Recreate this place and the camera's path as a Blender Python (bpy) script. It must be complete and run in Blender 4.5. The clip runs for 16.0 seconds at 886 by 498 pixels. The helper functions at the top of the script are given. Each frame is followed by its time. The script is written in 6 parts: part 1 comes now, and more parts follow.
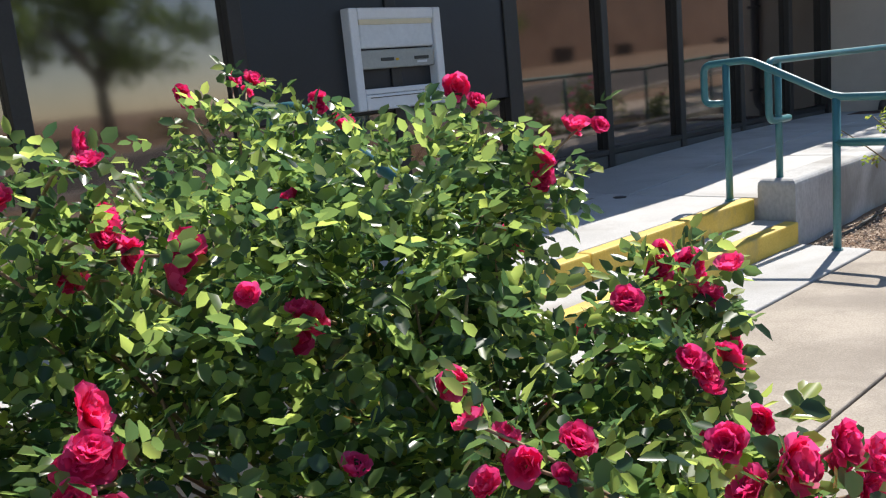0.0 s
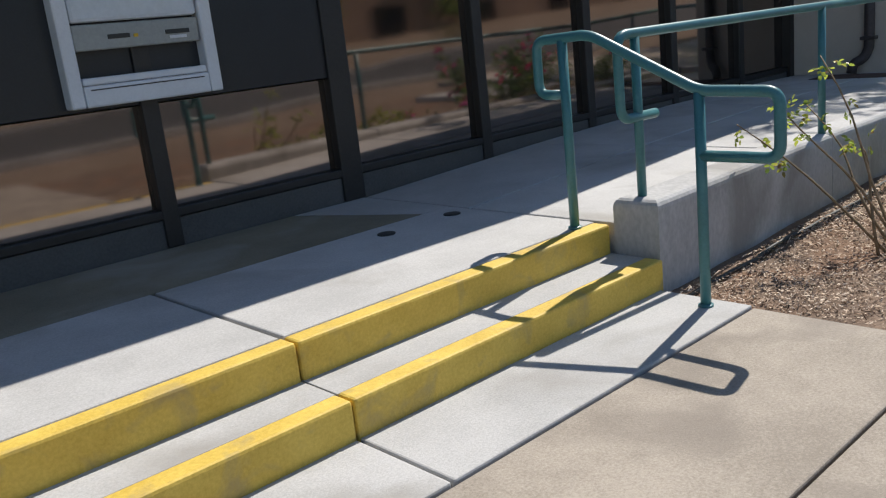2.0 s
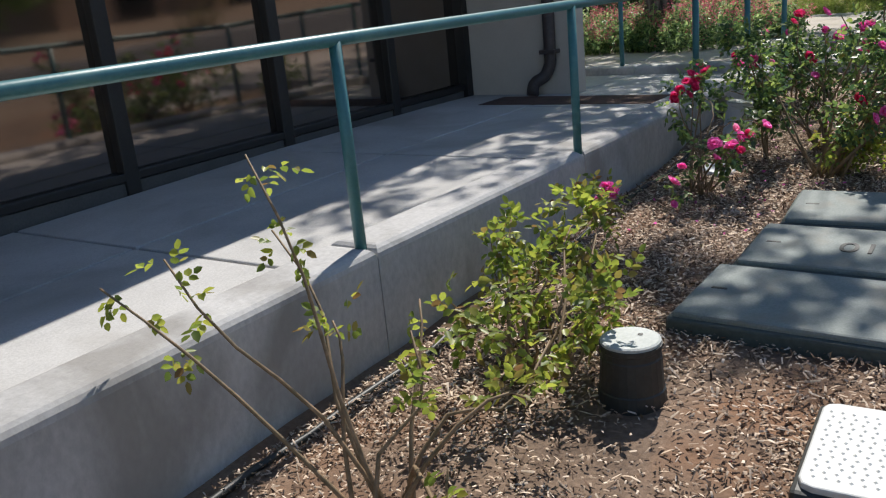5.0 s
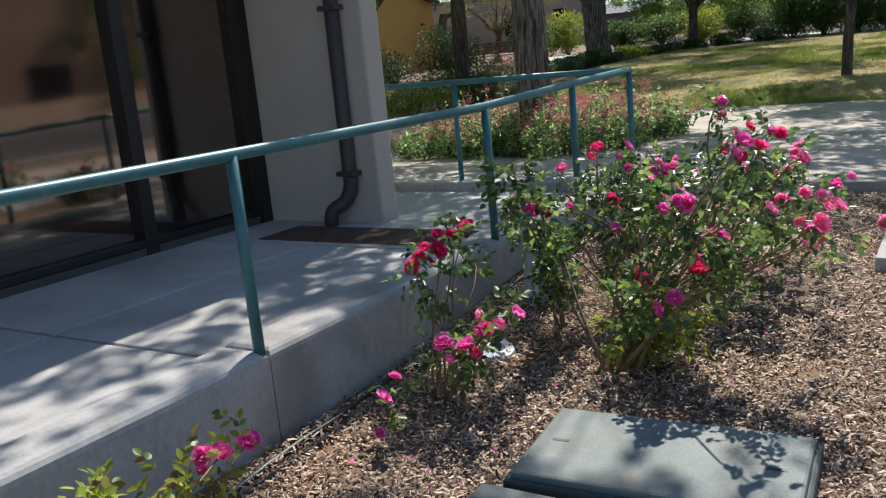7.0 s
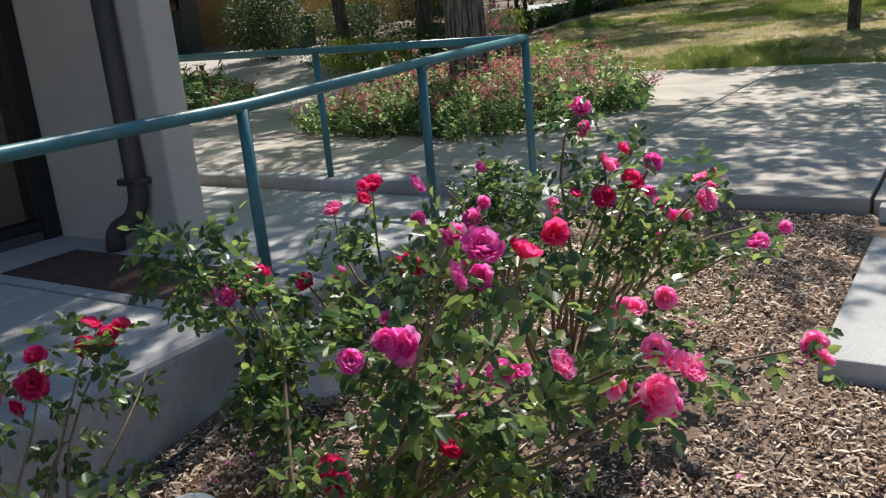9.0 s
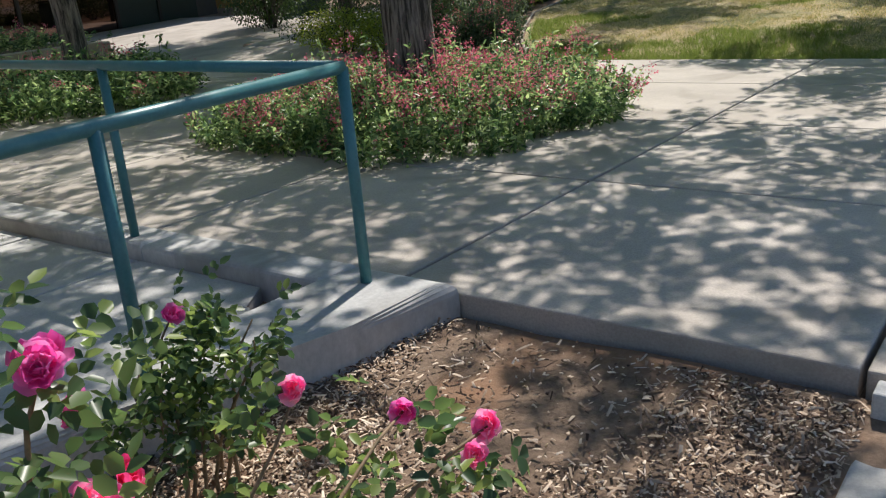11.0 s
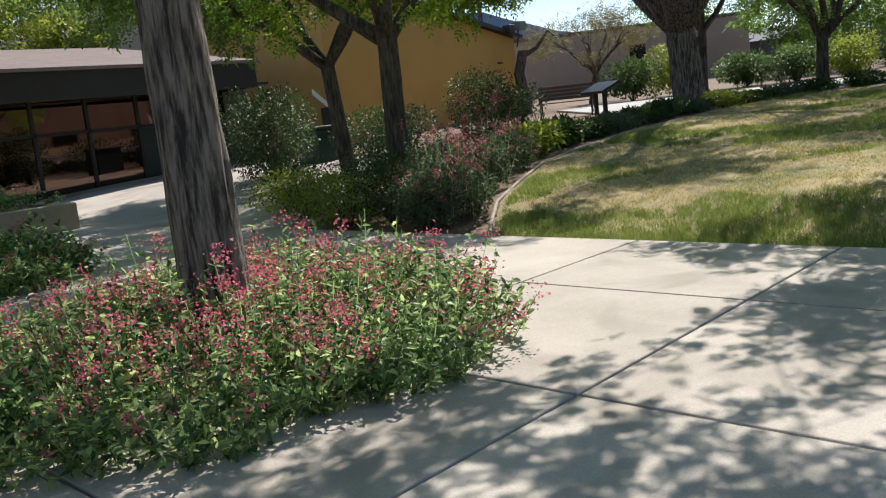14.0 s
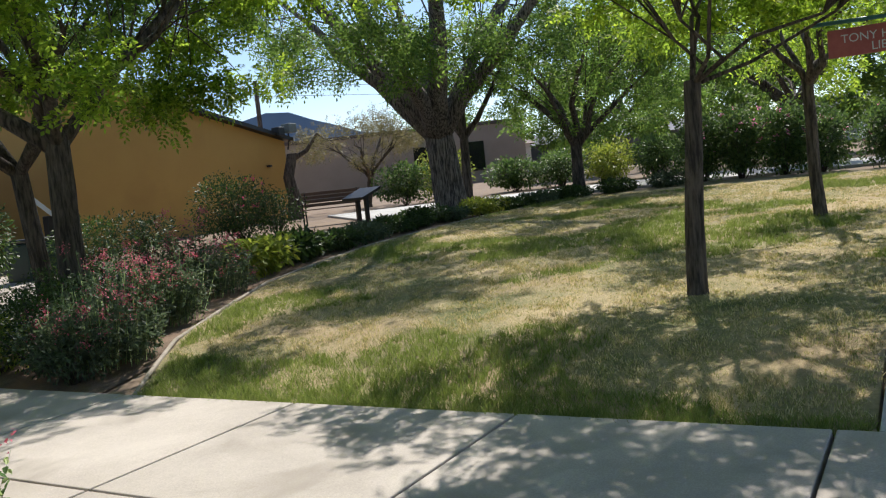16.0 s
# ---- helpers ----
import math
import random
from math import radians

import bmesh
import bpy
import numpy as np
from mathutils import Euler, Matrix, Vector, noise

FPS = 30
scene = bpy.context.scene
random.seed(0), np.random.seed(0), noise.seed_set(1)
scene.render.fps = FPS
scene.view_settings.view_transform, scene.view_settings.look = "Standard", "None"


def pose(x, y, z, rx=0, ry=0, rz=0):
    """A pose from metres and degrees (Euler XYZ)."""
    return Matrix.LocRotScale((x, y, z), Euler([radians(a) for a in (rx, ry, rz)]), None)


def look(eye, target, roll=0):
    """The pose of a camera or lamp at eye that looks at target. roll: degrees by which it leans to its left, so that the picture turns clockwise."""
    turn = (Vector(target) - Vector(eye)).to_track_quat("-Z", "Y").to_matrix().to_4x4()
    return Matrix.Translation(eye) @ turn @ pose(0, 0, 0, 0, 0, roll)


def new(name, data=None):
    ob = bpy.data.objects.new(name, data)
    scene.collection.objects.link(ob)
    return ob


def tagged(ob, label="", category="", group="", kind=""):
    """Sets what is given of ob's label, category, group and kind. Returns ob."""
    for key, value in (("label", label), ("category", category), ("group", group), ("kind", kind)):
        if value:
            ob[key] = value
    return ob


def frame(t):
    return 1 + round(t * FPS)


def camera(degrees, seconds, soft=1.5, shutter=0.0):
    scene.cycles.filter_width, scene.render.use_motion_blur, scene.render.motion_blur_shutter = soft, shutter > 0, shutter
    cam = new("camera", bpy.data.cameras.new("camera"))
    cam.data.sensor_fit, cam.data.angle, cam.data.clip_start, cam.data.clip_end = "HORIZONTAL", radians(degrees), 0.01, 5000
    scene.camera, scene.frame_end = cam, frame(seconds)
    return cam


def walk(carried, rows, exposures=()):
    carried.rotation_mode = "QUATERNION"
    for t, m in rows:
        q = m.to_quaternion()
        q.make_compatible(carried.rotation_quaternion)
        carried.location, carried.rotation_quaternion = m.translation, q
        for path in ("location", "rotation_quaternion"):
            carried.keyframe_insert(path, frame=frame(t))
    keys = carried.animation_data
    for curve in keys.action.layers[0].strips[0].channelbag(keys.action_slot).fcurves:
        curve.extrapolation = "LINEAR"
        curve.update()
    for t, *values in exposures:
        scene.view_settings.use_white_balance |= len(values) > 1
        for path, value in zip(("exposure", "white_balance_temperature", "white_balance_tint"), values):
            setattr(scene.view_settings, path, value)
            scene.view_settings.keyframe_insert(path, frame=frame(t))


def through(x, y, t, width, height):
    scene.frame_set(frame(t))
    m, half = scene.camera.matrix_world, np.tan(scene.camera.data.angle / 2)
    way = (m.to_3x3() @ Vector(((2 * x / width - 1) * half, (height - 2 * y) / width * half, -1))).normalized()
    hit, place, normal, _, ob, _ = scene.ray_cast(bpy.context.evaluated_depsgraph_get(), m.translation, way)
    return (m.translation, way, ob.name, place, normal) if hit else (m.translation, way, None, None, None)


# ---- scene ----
cam = camera(55.2, 16.0, 1.2)
PATH = [
    (0.0, (0.000, 0.000, 1.280), (2.011, 2.153, 0.715), -5.60),
    (0.5, (0.565, 0.023, 1.285), (2.551, 2.186, 0.670), -6.03),
    (1.0, (1.111, 0.065, 1.317), (3.127, 2.188, 0.661), -6.35),
    (1.5, (1.609, 0.094, 1.322), (3.558, 2.264, 0.621), -6.27),
    (2.0, (2.112, 0.190, 1.333), (4.044, 2.364, 0.596), -6.40),
    (2.5, (2.613, 0.237, 1.333), (4.684, 2.263, 0.555), -6.01),
    (3.0, (3.104, 0.337, 1.338), (5.106, 2.425, 0.542), -7.16),
    (3.5, (3.589, 0.422, 1.359), (5.663, 2.414, 0.504), -7.51),
    (4.0, (4.072, 0.442, 1.370), (6.194, 2.363, 0.473), -6.18),
    (4.5, (4.558, 0.489, 1.365), (6.767, 2.293, 0.433), -6.21),
    (5.0, (5.054, 0.446, 1.370), (7.394, 2.112, 0.502), -5.64),
    (7.5, (7.384, 0.106, 1.520), (9.866, 1.668, 0.888), -5.41),
    (8.0, (7.864, 0.130, 1.514), (10.277, 1.772, 0.821), -5.57),
    (8.5, (8.368, 0.121, 1.513), (10.767, 1.758, 0.764), -5.90),
    (9.0, (8.871, 0.086, 1.532), (11.277, 1.678, 0.712), -5.31),
    (9.5, (9.373, 0.106, 1.552), (11.754, 1.714, 0.687), -5.13),
    (12.0, (11.956, 0.147, 1.720), (13.949, 2.188, 0.790), -6.06),
    (12.5, (12.425, 0.169, 1.752), (14.096, 2.553, 1.028), -8.05),
    (13.0, (12.934, 0.226, 1.755), (14.717, 2.529, 1.036), -7.25),
    (13.5, (13.452, 0.186, 1.764), (15.474, 2.334, 1.216), -6.31),
    (14.0, (13.936, 0.157, 1.764), (16.075, 2.203, 1.274), -6.09),
    (14.5, (14.447, 0.112, 1.809), (16.881, 1.841, 1.518), -5.27),
    (15.0, (14.950, 0.076, 1.822), (17.424, 1.756, 1.576), -5.06),
    (15.5, (15.441, 0.086, 1.835), (17.969, 1.683, 1.596), -5.60),
    (16.0, (15.969, 0.049, 1.845), (18.552, 1.558, 1.623), -6.00),
]
walk(cam, [(t, look(eye, target, roll)) for t, eye, target, roll in PATH], [(0.0, 0.52), (0.8, 0.35), (1.6, 0.14), (5.0, 0.10), (7.5, 0.28), (9.5, 0.25), (12.0, 0.18), (13.2, 0.24), (14.5, 0.36), (15.0, 0.30), (15.5, 0.34), (16.0, 0.32)])

# ---- world, sun, exposure ----
SUN = Vector((0.74, 0.165, 0.93)).normalized()
world = bpy.data.worlds.new("sky")
scene.world = world
world.use_nodes = True
wt = world.node_tree
sky = wt.nodes.new("ShaderNodeTexSky")
sky.sky_type, sky.sun_disc = "NISHITA", False
sky.sun_elevation, sky.sun_rotation = math.asin(SUN.z), math.atan2(SUN.x, SUN.y)
sky.altitude, sky.air_density, sky.dust_density = 1500.0, 1.0, 0.6
wt.links.new(sky.outputs["Color"], wt.nodes["Background"].inputs["Color"])
wt.nodes["Background"].inputs["Strength"].default_value = 0.125
sun = new("sun", bpy.data.lights.new("sun", "SUN"))
sun.data.energy, sun.data.angle, sun.data.color = 5.0, radians(0.53), (1.0, 0.95, 0.88)
sun.matrix_world = look(Vector((15, 5, 30)), Vector((15, 5, 30)) - SUN)


# ---- materials ----
def nodes_of(name):
    m = bpy.data.materials.new(name)
    m.use_nodes = True
    return m, m.node_tree, m.node_tree.nodes["Principled BSDF"]


def surface(name, low, high, grain=60.0, blot=2.0, rough=0.8, bump=0.15, metal=0.0, spread=0.5, stain=None, stain_scale=0.8, stain_cut=0.6, piece=0.0, stretch=(1, 1, 1), spec=0.5, depth=0.01, cut=(0.36, 0.64)):
    """Colour between two tones by fine grain and broad blotches, optional stains of a third tone, with fine relief."""
    m, t, b = nodes_of(name)
    co = t.nodes.new("ShaderNodeTexCoord")
    mp = t.nodes.new("ShaderNodeMapping")
    mp.inputs["Scale"].default_value = stretch
    t.links.new(co.outputs["Object"], mp.inputs["Vector"])
    fine, broad = t.nodes.new("ShaderNodeTexNoise"), t.nodes.new("ShaderNodeTexNoise")
    for n, s, d in ((fine, grain, 6.0), (broad, blot, 5.0)):
        n.inputs["Scale"].default_value, n.inputs["Detail"].default_value = s, d
        n.inputs["Roughness"].default_value = 0.65
        t.links.new(mp.outputs["Vector"], n.inputs["Vector"])
    add = t.nodes.new("ShaderNodeMix")
    add.data_type = "FLOAT"
    add.inputs["Factor"].default_value = spread
    t.links.new(fine.outputs["Fac"], add.inputs["A"])
    t.links.new(broad.outputs["Fac"], add.inputs["B"])
    ramp = t.nodes.new("ShaderNodeValToRGB")
    ramp.color_ramp.elements[0].position, ramp.color_ramp.elements[1].position = cut
    ramp.color_ramp.elements[0].color, ramp.color_ramp.elements[1].color = (*low, 1), (*high, 1)
    t.links.new(add.outputs["Result"], ramp.inputs["Fac"])
    colour = ramp.outputs["Color"]
    if stain:
        sn = t.nodes.new("ShaderNodeTexNoise")
        sn.inputs["Scale"].default_value, sn.inputs["Detail"].default_value, sn.inputs["Distortion"].default_value = stain_scale, 8.0, 0.6
        t.links.new(mp.outputs["Vector"], sn.inputs["Vector"])
        sr = t.nodes.new("ShaderNodeValToRGB")
        sr.color_ramp.elements[0].position, sr.color_ramp.elements[1].position = stain_cut - 0.06, stain_cut + 0.12
        sr.color_ramp.elements[1].color = (0.75, 0.75, 0.75, 1)
        t.links.new(sn.outputs["Fac"], sr.inputs["Fac"])
        mx = t.nodes.new("ShaderNodeMix")
        mx.data_type = "RGBA"
        mx.inputs["B"].default_value = (*stain, 1)
        t.links.new(sr.outputs["Color"], mx.inputs["Factor"])
        t.links.new(colour, mx.inputs["A"])
        colour = mx.outputs["Result"]
    if piece:
        info = t.nodes.new("ShaderNodeObjectInfo")
        hsv = t.nodes.new("ShaderNodeHueSaturation")
        mr = t.nodes.new("ShaderNodeMapRange")
        mr.inputs["To Min"].default_value, mr.inputs["To Max"].default_value = 1 - piece, 1 + piece
        t.links.new(info.outputs["Random"], mr.inputs["Value"])
        t.links.new(mr.outputs["Result"], hsv.inputs["Value"])
        t.links.new(colour, hsv.inputs["Color"])
        colour = hsv.outputs["Color"]
    t.links.new(colour, b.inputs["Base Color"])
    b.inputs["Roughness"].default_value, b.inputs["Metallic"].default_value = rough, metal
    b.inputs["Specular IOR Level"].default_value = spec
    if bump:
        bp = t.nodes.new("ShaderNodeBump")
        bp.inputs["Strength"].default_value, bp.inputs["Distance"].default_value = bump, depth
        t.links.new(add.outputs["Result"], bp.inputs["Height"])
        t.links.new(bp.outputs["Normal"], b.inputs["Normal"])
    return m


def islands(name, tones, rough=0.5, through=0.35, spec=0.4):
    """Leaves, petals, chips: each island takes a tone of its own; light passes through thin ones."""
    m, t, b = nodes_of(name)
    g = t.nodes.new("ShaderNodeNewGeometry")
    ramp = t.nodes.new("ShaderNodeValToRGB")
    el = ramp.color_ramp.elements
    while len(el) < len(tones):
        el.new(0.5)
    for i, c in enumerate(tones):
        el[i].position, el[i].color = i / (len(tones) - 1), (*c, 1)
    t.links.new(g.outputs["Random Per Island"], ramp.inputs["Fac"])
    t.links.new(ramp.outputs["Color"], b.inputs["Base Color"])
    b.inputs["Roughness"].default_value, b.inputs["Specular IOR Level"].default_value = rough, spec
    if through:
        tr, mix = t.nodes.new("ShaderNodeBsdfTranslucent"), t.nodes.new("ShaderNodeMixShader")
        bright = t.nodes.new("ShaderNodeHueSaturation")
        bright.inputs["Saturation"].default_value, bright.inputs["Value"].default_value = 1.0, 1.9
        t.links.new(ramp.outputs["Color"], bright.inputs["Color"])
        t.links.new(bright.outputs["Color"], tr.inputs["Color"])
        mix.inputs["Fac"].default_value = through
        t.links.new(b.outputs["BSDF"], mix.inputs[1])
        t.links.new(tr.outputs["BSDF"], mix.inputs[2])
        t.links.new(mix.outputs["Shader"], t.nodes["Material Output"].inputs["Surface"])
    return m


def plain(name, colour, rough=0.5, metal=0.0):
    m, t, b = nodes_of(name)
    b.inputs["Base Color"].default_value, b.inputs["Roughness"].default_value, b.inputs["Metallic"].default_value = (*colour, 1), rough, metal
    return m


CONC = surface("pale_concrete", (0.39, 0.383, 0.37), (0.55, 0.54, 0.525), 110, 1.3, 0.85, 0.25, stain=(0.31, 0.29, 0.26), stain_scale=1.4, stain_cut=0.59, piece=0.06, cut=(0.39, 0.61))
TANC = surface("tan_concrete", (0.27, 0.23, 0.185), (0.42, 0.365, 0.30), 100, 2.2, 0.88, 0.45, stain=(0.235, 0.20, 0.165), stain_scale=2.0, stain_cut=0.57, piece=0.05, cut=(0.40, 0.60))
PLAZA = surface("plaza_concrete", (0.375, 0.33, 0.29), (0.525, 0.47, 0.418), 110, 1.0, 0.85, 0.3, stain=(0.30, 0.26, 0.22), stain_scale=1.3, stain_cut=0.57, piece=0.08, cut=(0.40, 0.60))
WALLC = surface("painted_low_wall", (0.37, 0.365, 0.36), (0.55, 0.54, 0.53), 45, 1.4, 0.8, 0.35, stain=(0.25, 0.235, 0.215), stain_scale=2.2, stain_cut=0.56, stretch=(1, 1, 0.6))
YELLOW = surface("worn_yellow_paint", (0.58, 0.38, 0.05), (0.78, 0.56, 0.11), 70, 5.0, 0.65, 0.4, stain=(0.40, 0.30, 0.13), stain_scale=6.0, stain_cut=0.60)
TEAL = surface("teal_enamel", (0.040, 0.150, 0.168), (0.060, 0.200, 0.222), 90, 6.0, 0.38, 0.08, stain=(0.10, 0.24, 0.23), stain_scale=7.0, stain_cut=0.64)
BLACKM = surface("dark_bronze_metal", (0.014, 0.013, 0.013), (0.026, 0.024, 0.023), 60, 3.0, 0.45, 0.05)
PANEL = surface("black_fascia_panel", (0.010, 0.012, 0.017), (0.016, 0.019, 0.026), 80, 2.0, 0.35, 0.04)
BASEW = surface("grey_base_course", (0.075, 0.072, 0.07), (0.12, 0.115, 0.11), 70, 2.5, 0.85, 0.3)
STUCCO = surface("beige_stucco", (0.50, 0.43, 0.36), (0.62, 0.545, 0.465), 160, 1.6, 0.9, 0.4, stain=(0.42, 0.36, 0.30), stain_scale=1.2, stain_cut=0.64)
OCHRE = surface("ochre_stucco", (0.52, 0.30, 0.085), (0.60, 0.36, 0.11), 40, 0.5, 0.9, 0.2, stain=(0.48, 0.27, 0.08), stain_scale=0.4, stain_cut=0.6)
BROWNPIPE = surface("brown_painted_pipe", (0.05, 0.038, 0.036), (0.085, 0.065, 0.06), 40, 5.0, 0.55, 0.15)
GRAVEL = surface("red_brown_gravel", (0.06, 0.032, 0.025), (0.15, 0.085, 0.065), 90, 6.0, 0.95, 0.8)
SOIL = surface("mulched_soil", (0.095, 0.062, 0.042), (0.26, 0.18, 0.125), 55, 3.0, 0.95, 0.9, stain=(0.25, 0.13, 0.07), stain_scale=1.7, stain_cut=0.55)
EARTH = surface("dry_earth", (0.16, 0.11, 0.075), (0.27, 0.20, 0.14), 20, 0.4, 0.95, 0.5)
TURF = surface("patchy_turf", (0.10, 0.12, 0.03), (0.47, 0.36, 0.21), 38, 0.7, 0.95, 1.0, spread=0.55, stain=(0.36, 0.26, 0.15), stain_scale=0.6, stain_cut=0.54, cut=(0.40, 0.60), depth=0.03)
ASPHALT = surface("asphalt", (0.04, 0.04, 0.042), (0.07, 0.068, 0.066), 90, 0.7, 0.9, 0.3)
WHITEM = surface("white_powder_coat", (0.60, 0.63, 0.67), (0.68, 0.71, 0.75), 60, 4, 0.4, 0.03)
LIDM = surface("grey_polymer_lid", (0.15, 0.18, 0.17), (0.26, 0.29, 0.275), 120, 4.0, 0.7, 0.2, stain=(0.22, 0.20, 0.16), stain_scale=4, stain_cut=0.58)
BLACKP = surface("black_plastic", (0.016, 0.018, 0.017), (0.035, 0.036, 0.034), 60, 6, 0.5, 0.15)
BARK = surface("furrowed_bark", (0.045, 0.038, 0.034), (0.30, 0.255, 0.225), 11, 3.5, 0.95, 1.0, stretch=(2.6, 2.6, 0.28), spread=0.2, depth=0.06, cut=(0.43, 0.58))
DARKBARK = surface("dark_bark", (0.035, 0.028, 0.024), (0.15, 0.12, 0.10), 12, 3, 0.95, 0.9, stretch=(2, 2, 0.3), spread=0.3, depth=0.04, cut=(0.41, 0.6))
CANE = surface("rose_cane", (0.13, 0.095, 0.045), (0.34, 0.225, 0.13), 40, 12, 0.7, 0.3)
SHINGLE = surface("brown_shingle", (0.16, 0.12, 0.105), (0.27, 0.215, 0.19), 30, 2, 0.9, 0.5)
GLASS = surface("bronze_mirror_glass", (0.235, 0.20, 0.178), (0.285, 0.24, 0.215), 3, 0.7, 0.05, 0.0, metal=0.95)
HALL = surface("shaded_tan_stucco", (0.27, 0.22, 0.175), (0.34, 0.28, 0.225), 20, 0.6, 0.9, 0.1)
SMOKED = surface("smoked_bronze_glass", (0.12, 0.085, 0.072), (0.15, 0.105, 0.088), 3, 0.7, 0.03, 0.0, metal=1.0)
DARKGL = plain("dark_glass", (0.01, 0.012, 0.014), 0.05)
ROSELEAF = islands("rose_leaf", [(0.035, 0.075, 0.034), (0.065, 0.115, 0.042), (0.12, 0.185, 0.055), (0.26, 0.33, 0.085)], 0.36, 0.42, 0.5)
MOUNDLEAF = islands("mound_rose_leaf", [(0.03, 0.065, 0.03), (0.065, 0.12, 0.042), (0.15, 0.22, 0.06), (0.40, 0.48, 0.11)], 0.27, 0.55, 0.65)
FRESHLEAF = islands("fresh_rose_leaf", [(0.10, 0.15, 0.03), (0.20, 0.26, 0.045), (0.34, 0.38, 0.06), (0.16, 0.09, 0.04)], 0.4, 0.45, 0.4)
CREAMLEAF = islands("cream_tipped_leaf", [(0.02, 0.04, 0.014), (0.035, 0.065, 0.018), (0.045, 0.08, 0.024), (0.03, 0.06, 0.018), (0.05, 0.085, 0.025), (0.03, 0.055, 0.016), (0.045, 0.08, 0.024), (0.50, 0.51, 0.38)], 0.5, 0.25)
TREELEAF = islands("locust_leaf", [(0.09, 0.15, 0.02), (0.18, 0.27, 0.03), (0.32, 0.41, 0.045)], 0.5, 0.62)
ELMLEAF = islands("elm_leaf", [(0.06, 0.11, 0.025), (0.10, 0.17, 0.032), (0.17, 0.24, 0.045)], 0.5, 0.55)
OLIVE = islands("olive_leaf", [(0.10, 0.10, 0.045), (0.16, 0.14, 0.06), (0.20, 0.17, 0.08)], 0.6, 0.35)
SHRUBLEAF = islands("shrub_leaf", [(0.022, 0.045, 0.014), (0.04, 0.075, 0.018), (0.07, 0.115, 0.024)], 0.5, 0.3)
HEDGELEAF = islands("hedge_leaf", [(0.03, 0.065, 0.02), (0.07, 0.12, 0.03), (0.13, 0.19, 0.05)], 0.45, 0.4)
LIMELEAF = islands("lime_leaf", [(0.13, 0.17, 0.025), (0.21, 0.26, 0.04), (0.30, 0.32, 0.045)], 0.5, 0.4)
GREYLEAF = islands("grey_green_leaf", [(0.06, 0.085, 0.05), (0.085, 0.12, 0.065), (0.12, 0.155, 0.08)], 0.6, 0.3)
VALLEAF = islands("valerian_leaf", [(0.04, 0.08, 0.035), (0.09, 0.155, 0.06), (0.20, 0.28, 0.11), (0.40, 0.48, 0.21)], 0.38, 0.50)
PINKFLO = islands("dusky_pink_flower", [(0.38, 0.08, 0.11), (0.58, 0.12, 0.19), (0.66, 0.24, 0.29)], 0.7, 0.3)
CRIMSON = islands("crimson_petal", [(0.50, 0.016, 0.10), (0.62, 0.032, 0.17), (0.72, 0.08, 0.27)], 0.55, 0.42)
REDPET = islands("red_petal", [(0.55, 0.02, 0.10), (0.66, 0.04, 0.18), (0.74, 0.10, 0.29)], 0.55, 0.42)
MAGENTA = islands("magenta_petal", [(0.62, 0.07, 0.32), (0.72, 0.14, 0.44), (0.78, 0.28, 0.57)], 0.55, 0.42)
PALEPINK = islands("pale_pink_petal", [(0.74, 0.14, 0.38), (0.80, 0.26, 0.48), (0.84, 0.42, 0.58)], 0.55, 0.42)
CHIP = islands("wood_chip", [(0.05, 0.030, 0.020), (0.16, 0.10, 0.066), (0.28, 0.19, 0.13), (0.46, 0.34, 0.245), (0.60, 0.47, 0.35), (0.78, 0.65, 0.52)], 0.9, 0.0)
BLADE = islands("grass_blade", [(0.14, 0.18, 0.04), (0.32, 0.30, 0.10), (0.54, 0.44, 0.24), (0.70, 0.58, 0.38)], 0.7, 0.3)
GREENBLADE = islands("green_grass_blade", [(0.10, 0.14, 0.03), (0.17, 0.22, 0.045), (0.27, 0.30, 0.09)], 0.7, 0.35)
DRYFLO = islands("spent_bloom", [(0.20, 0.13, 0.08), (0.30, 0.20, 0.12)], 0.8, 0.2)


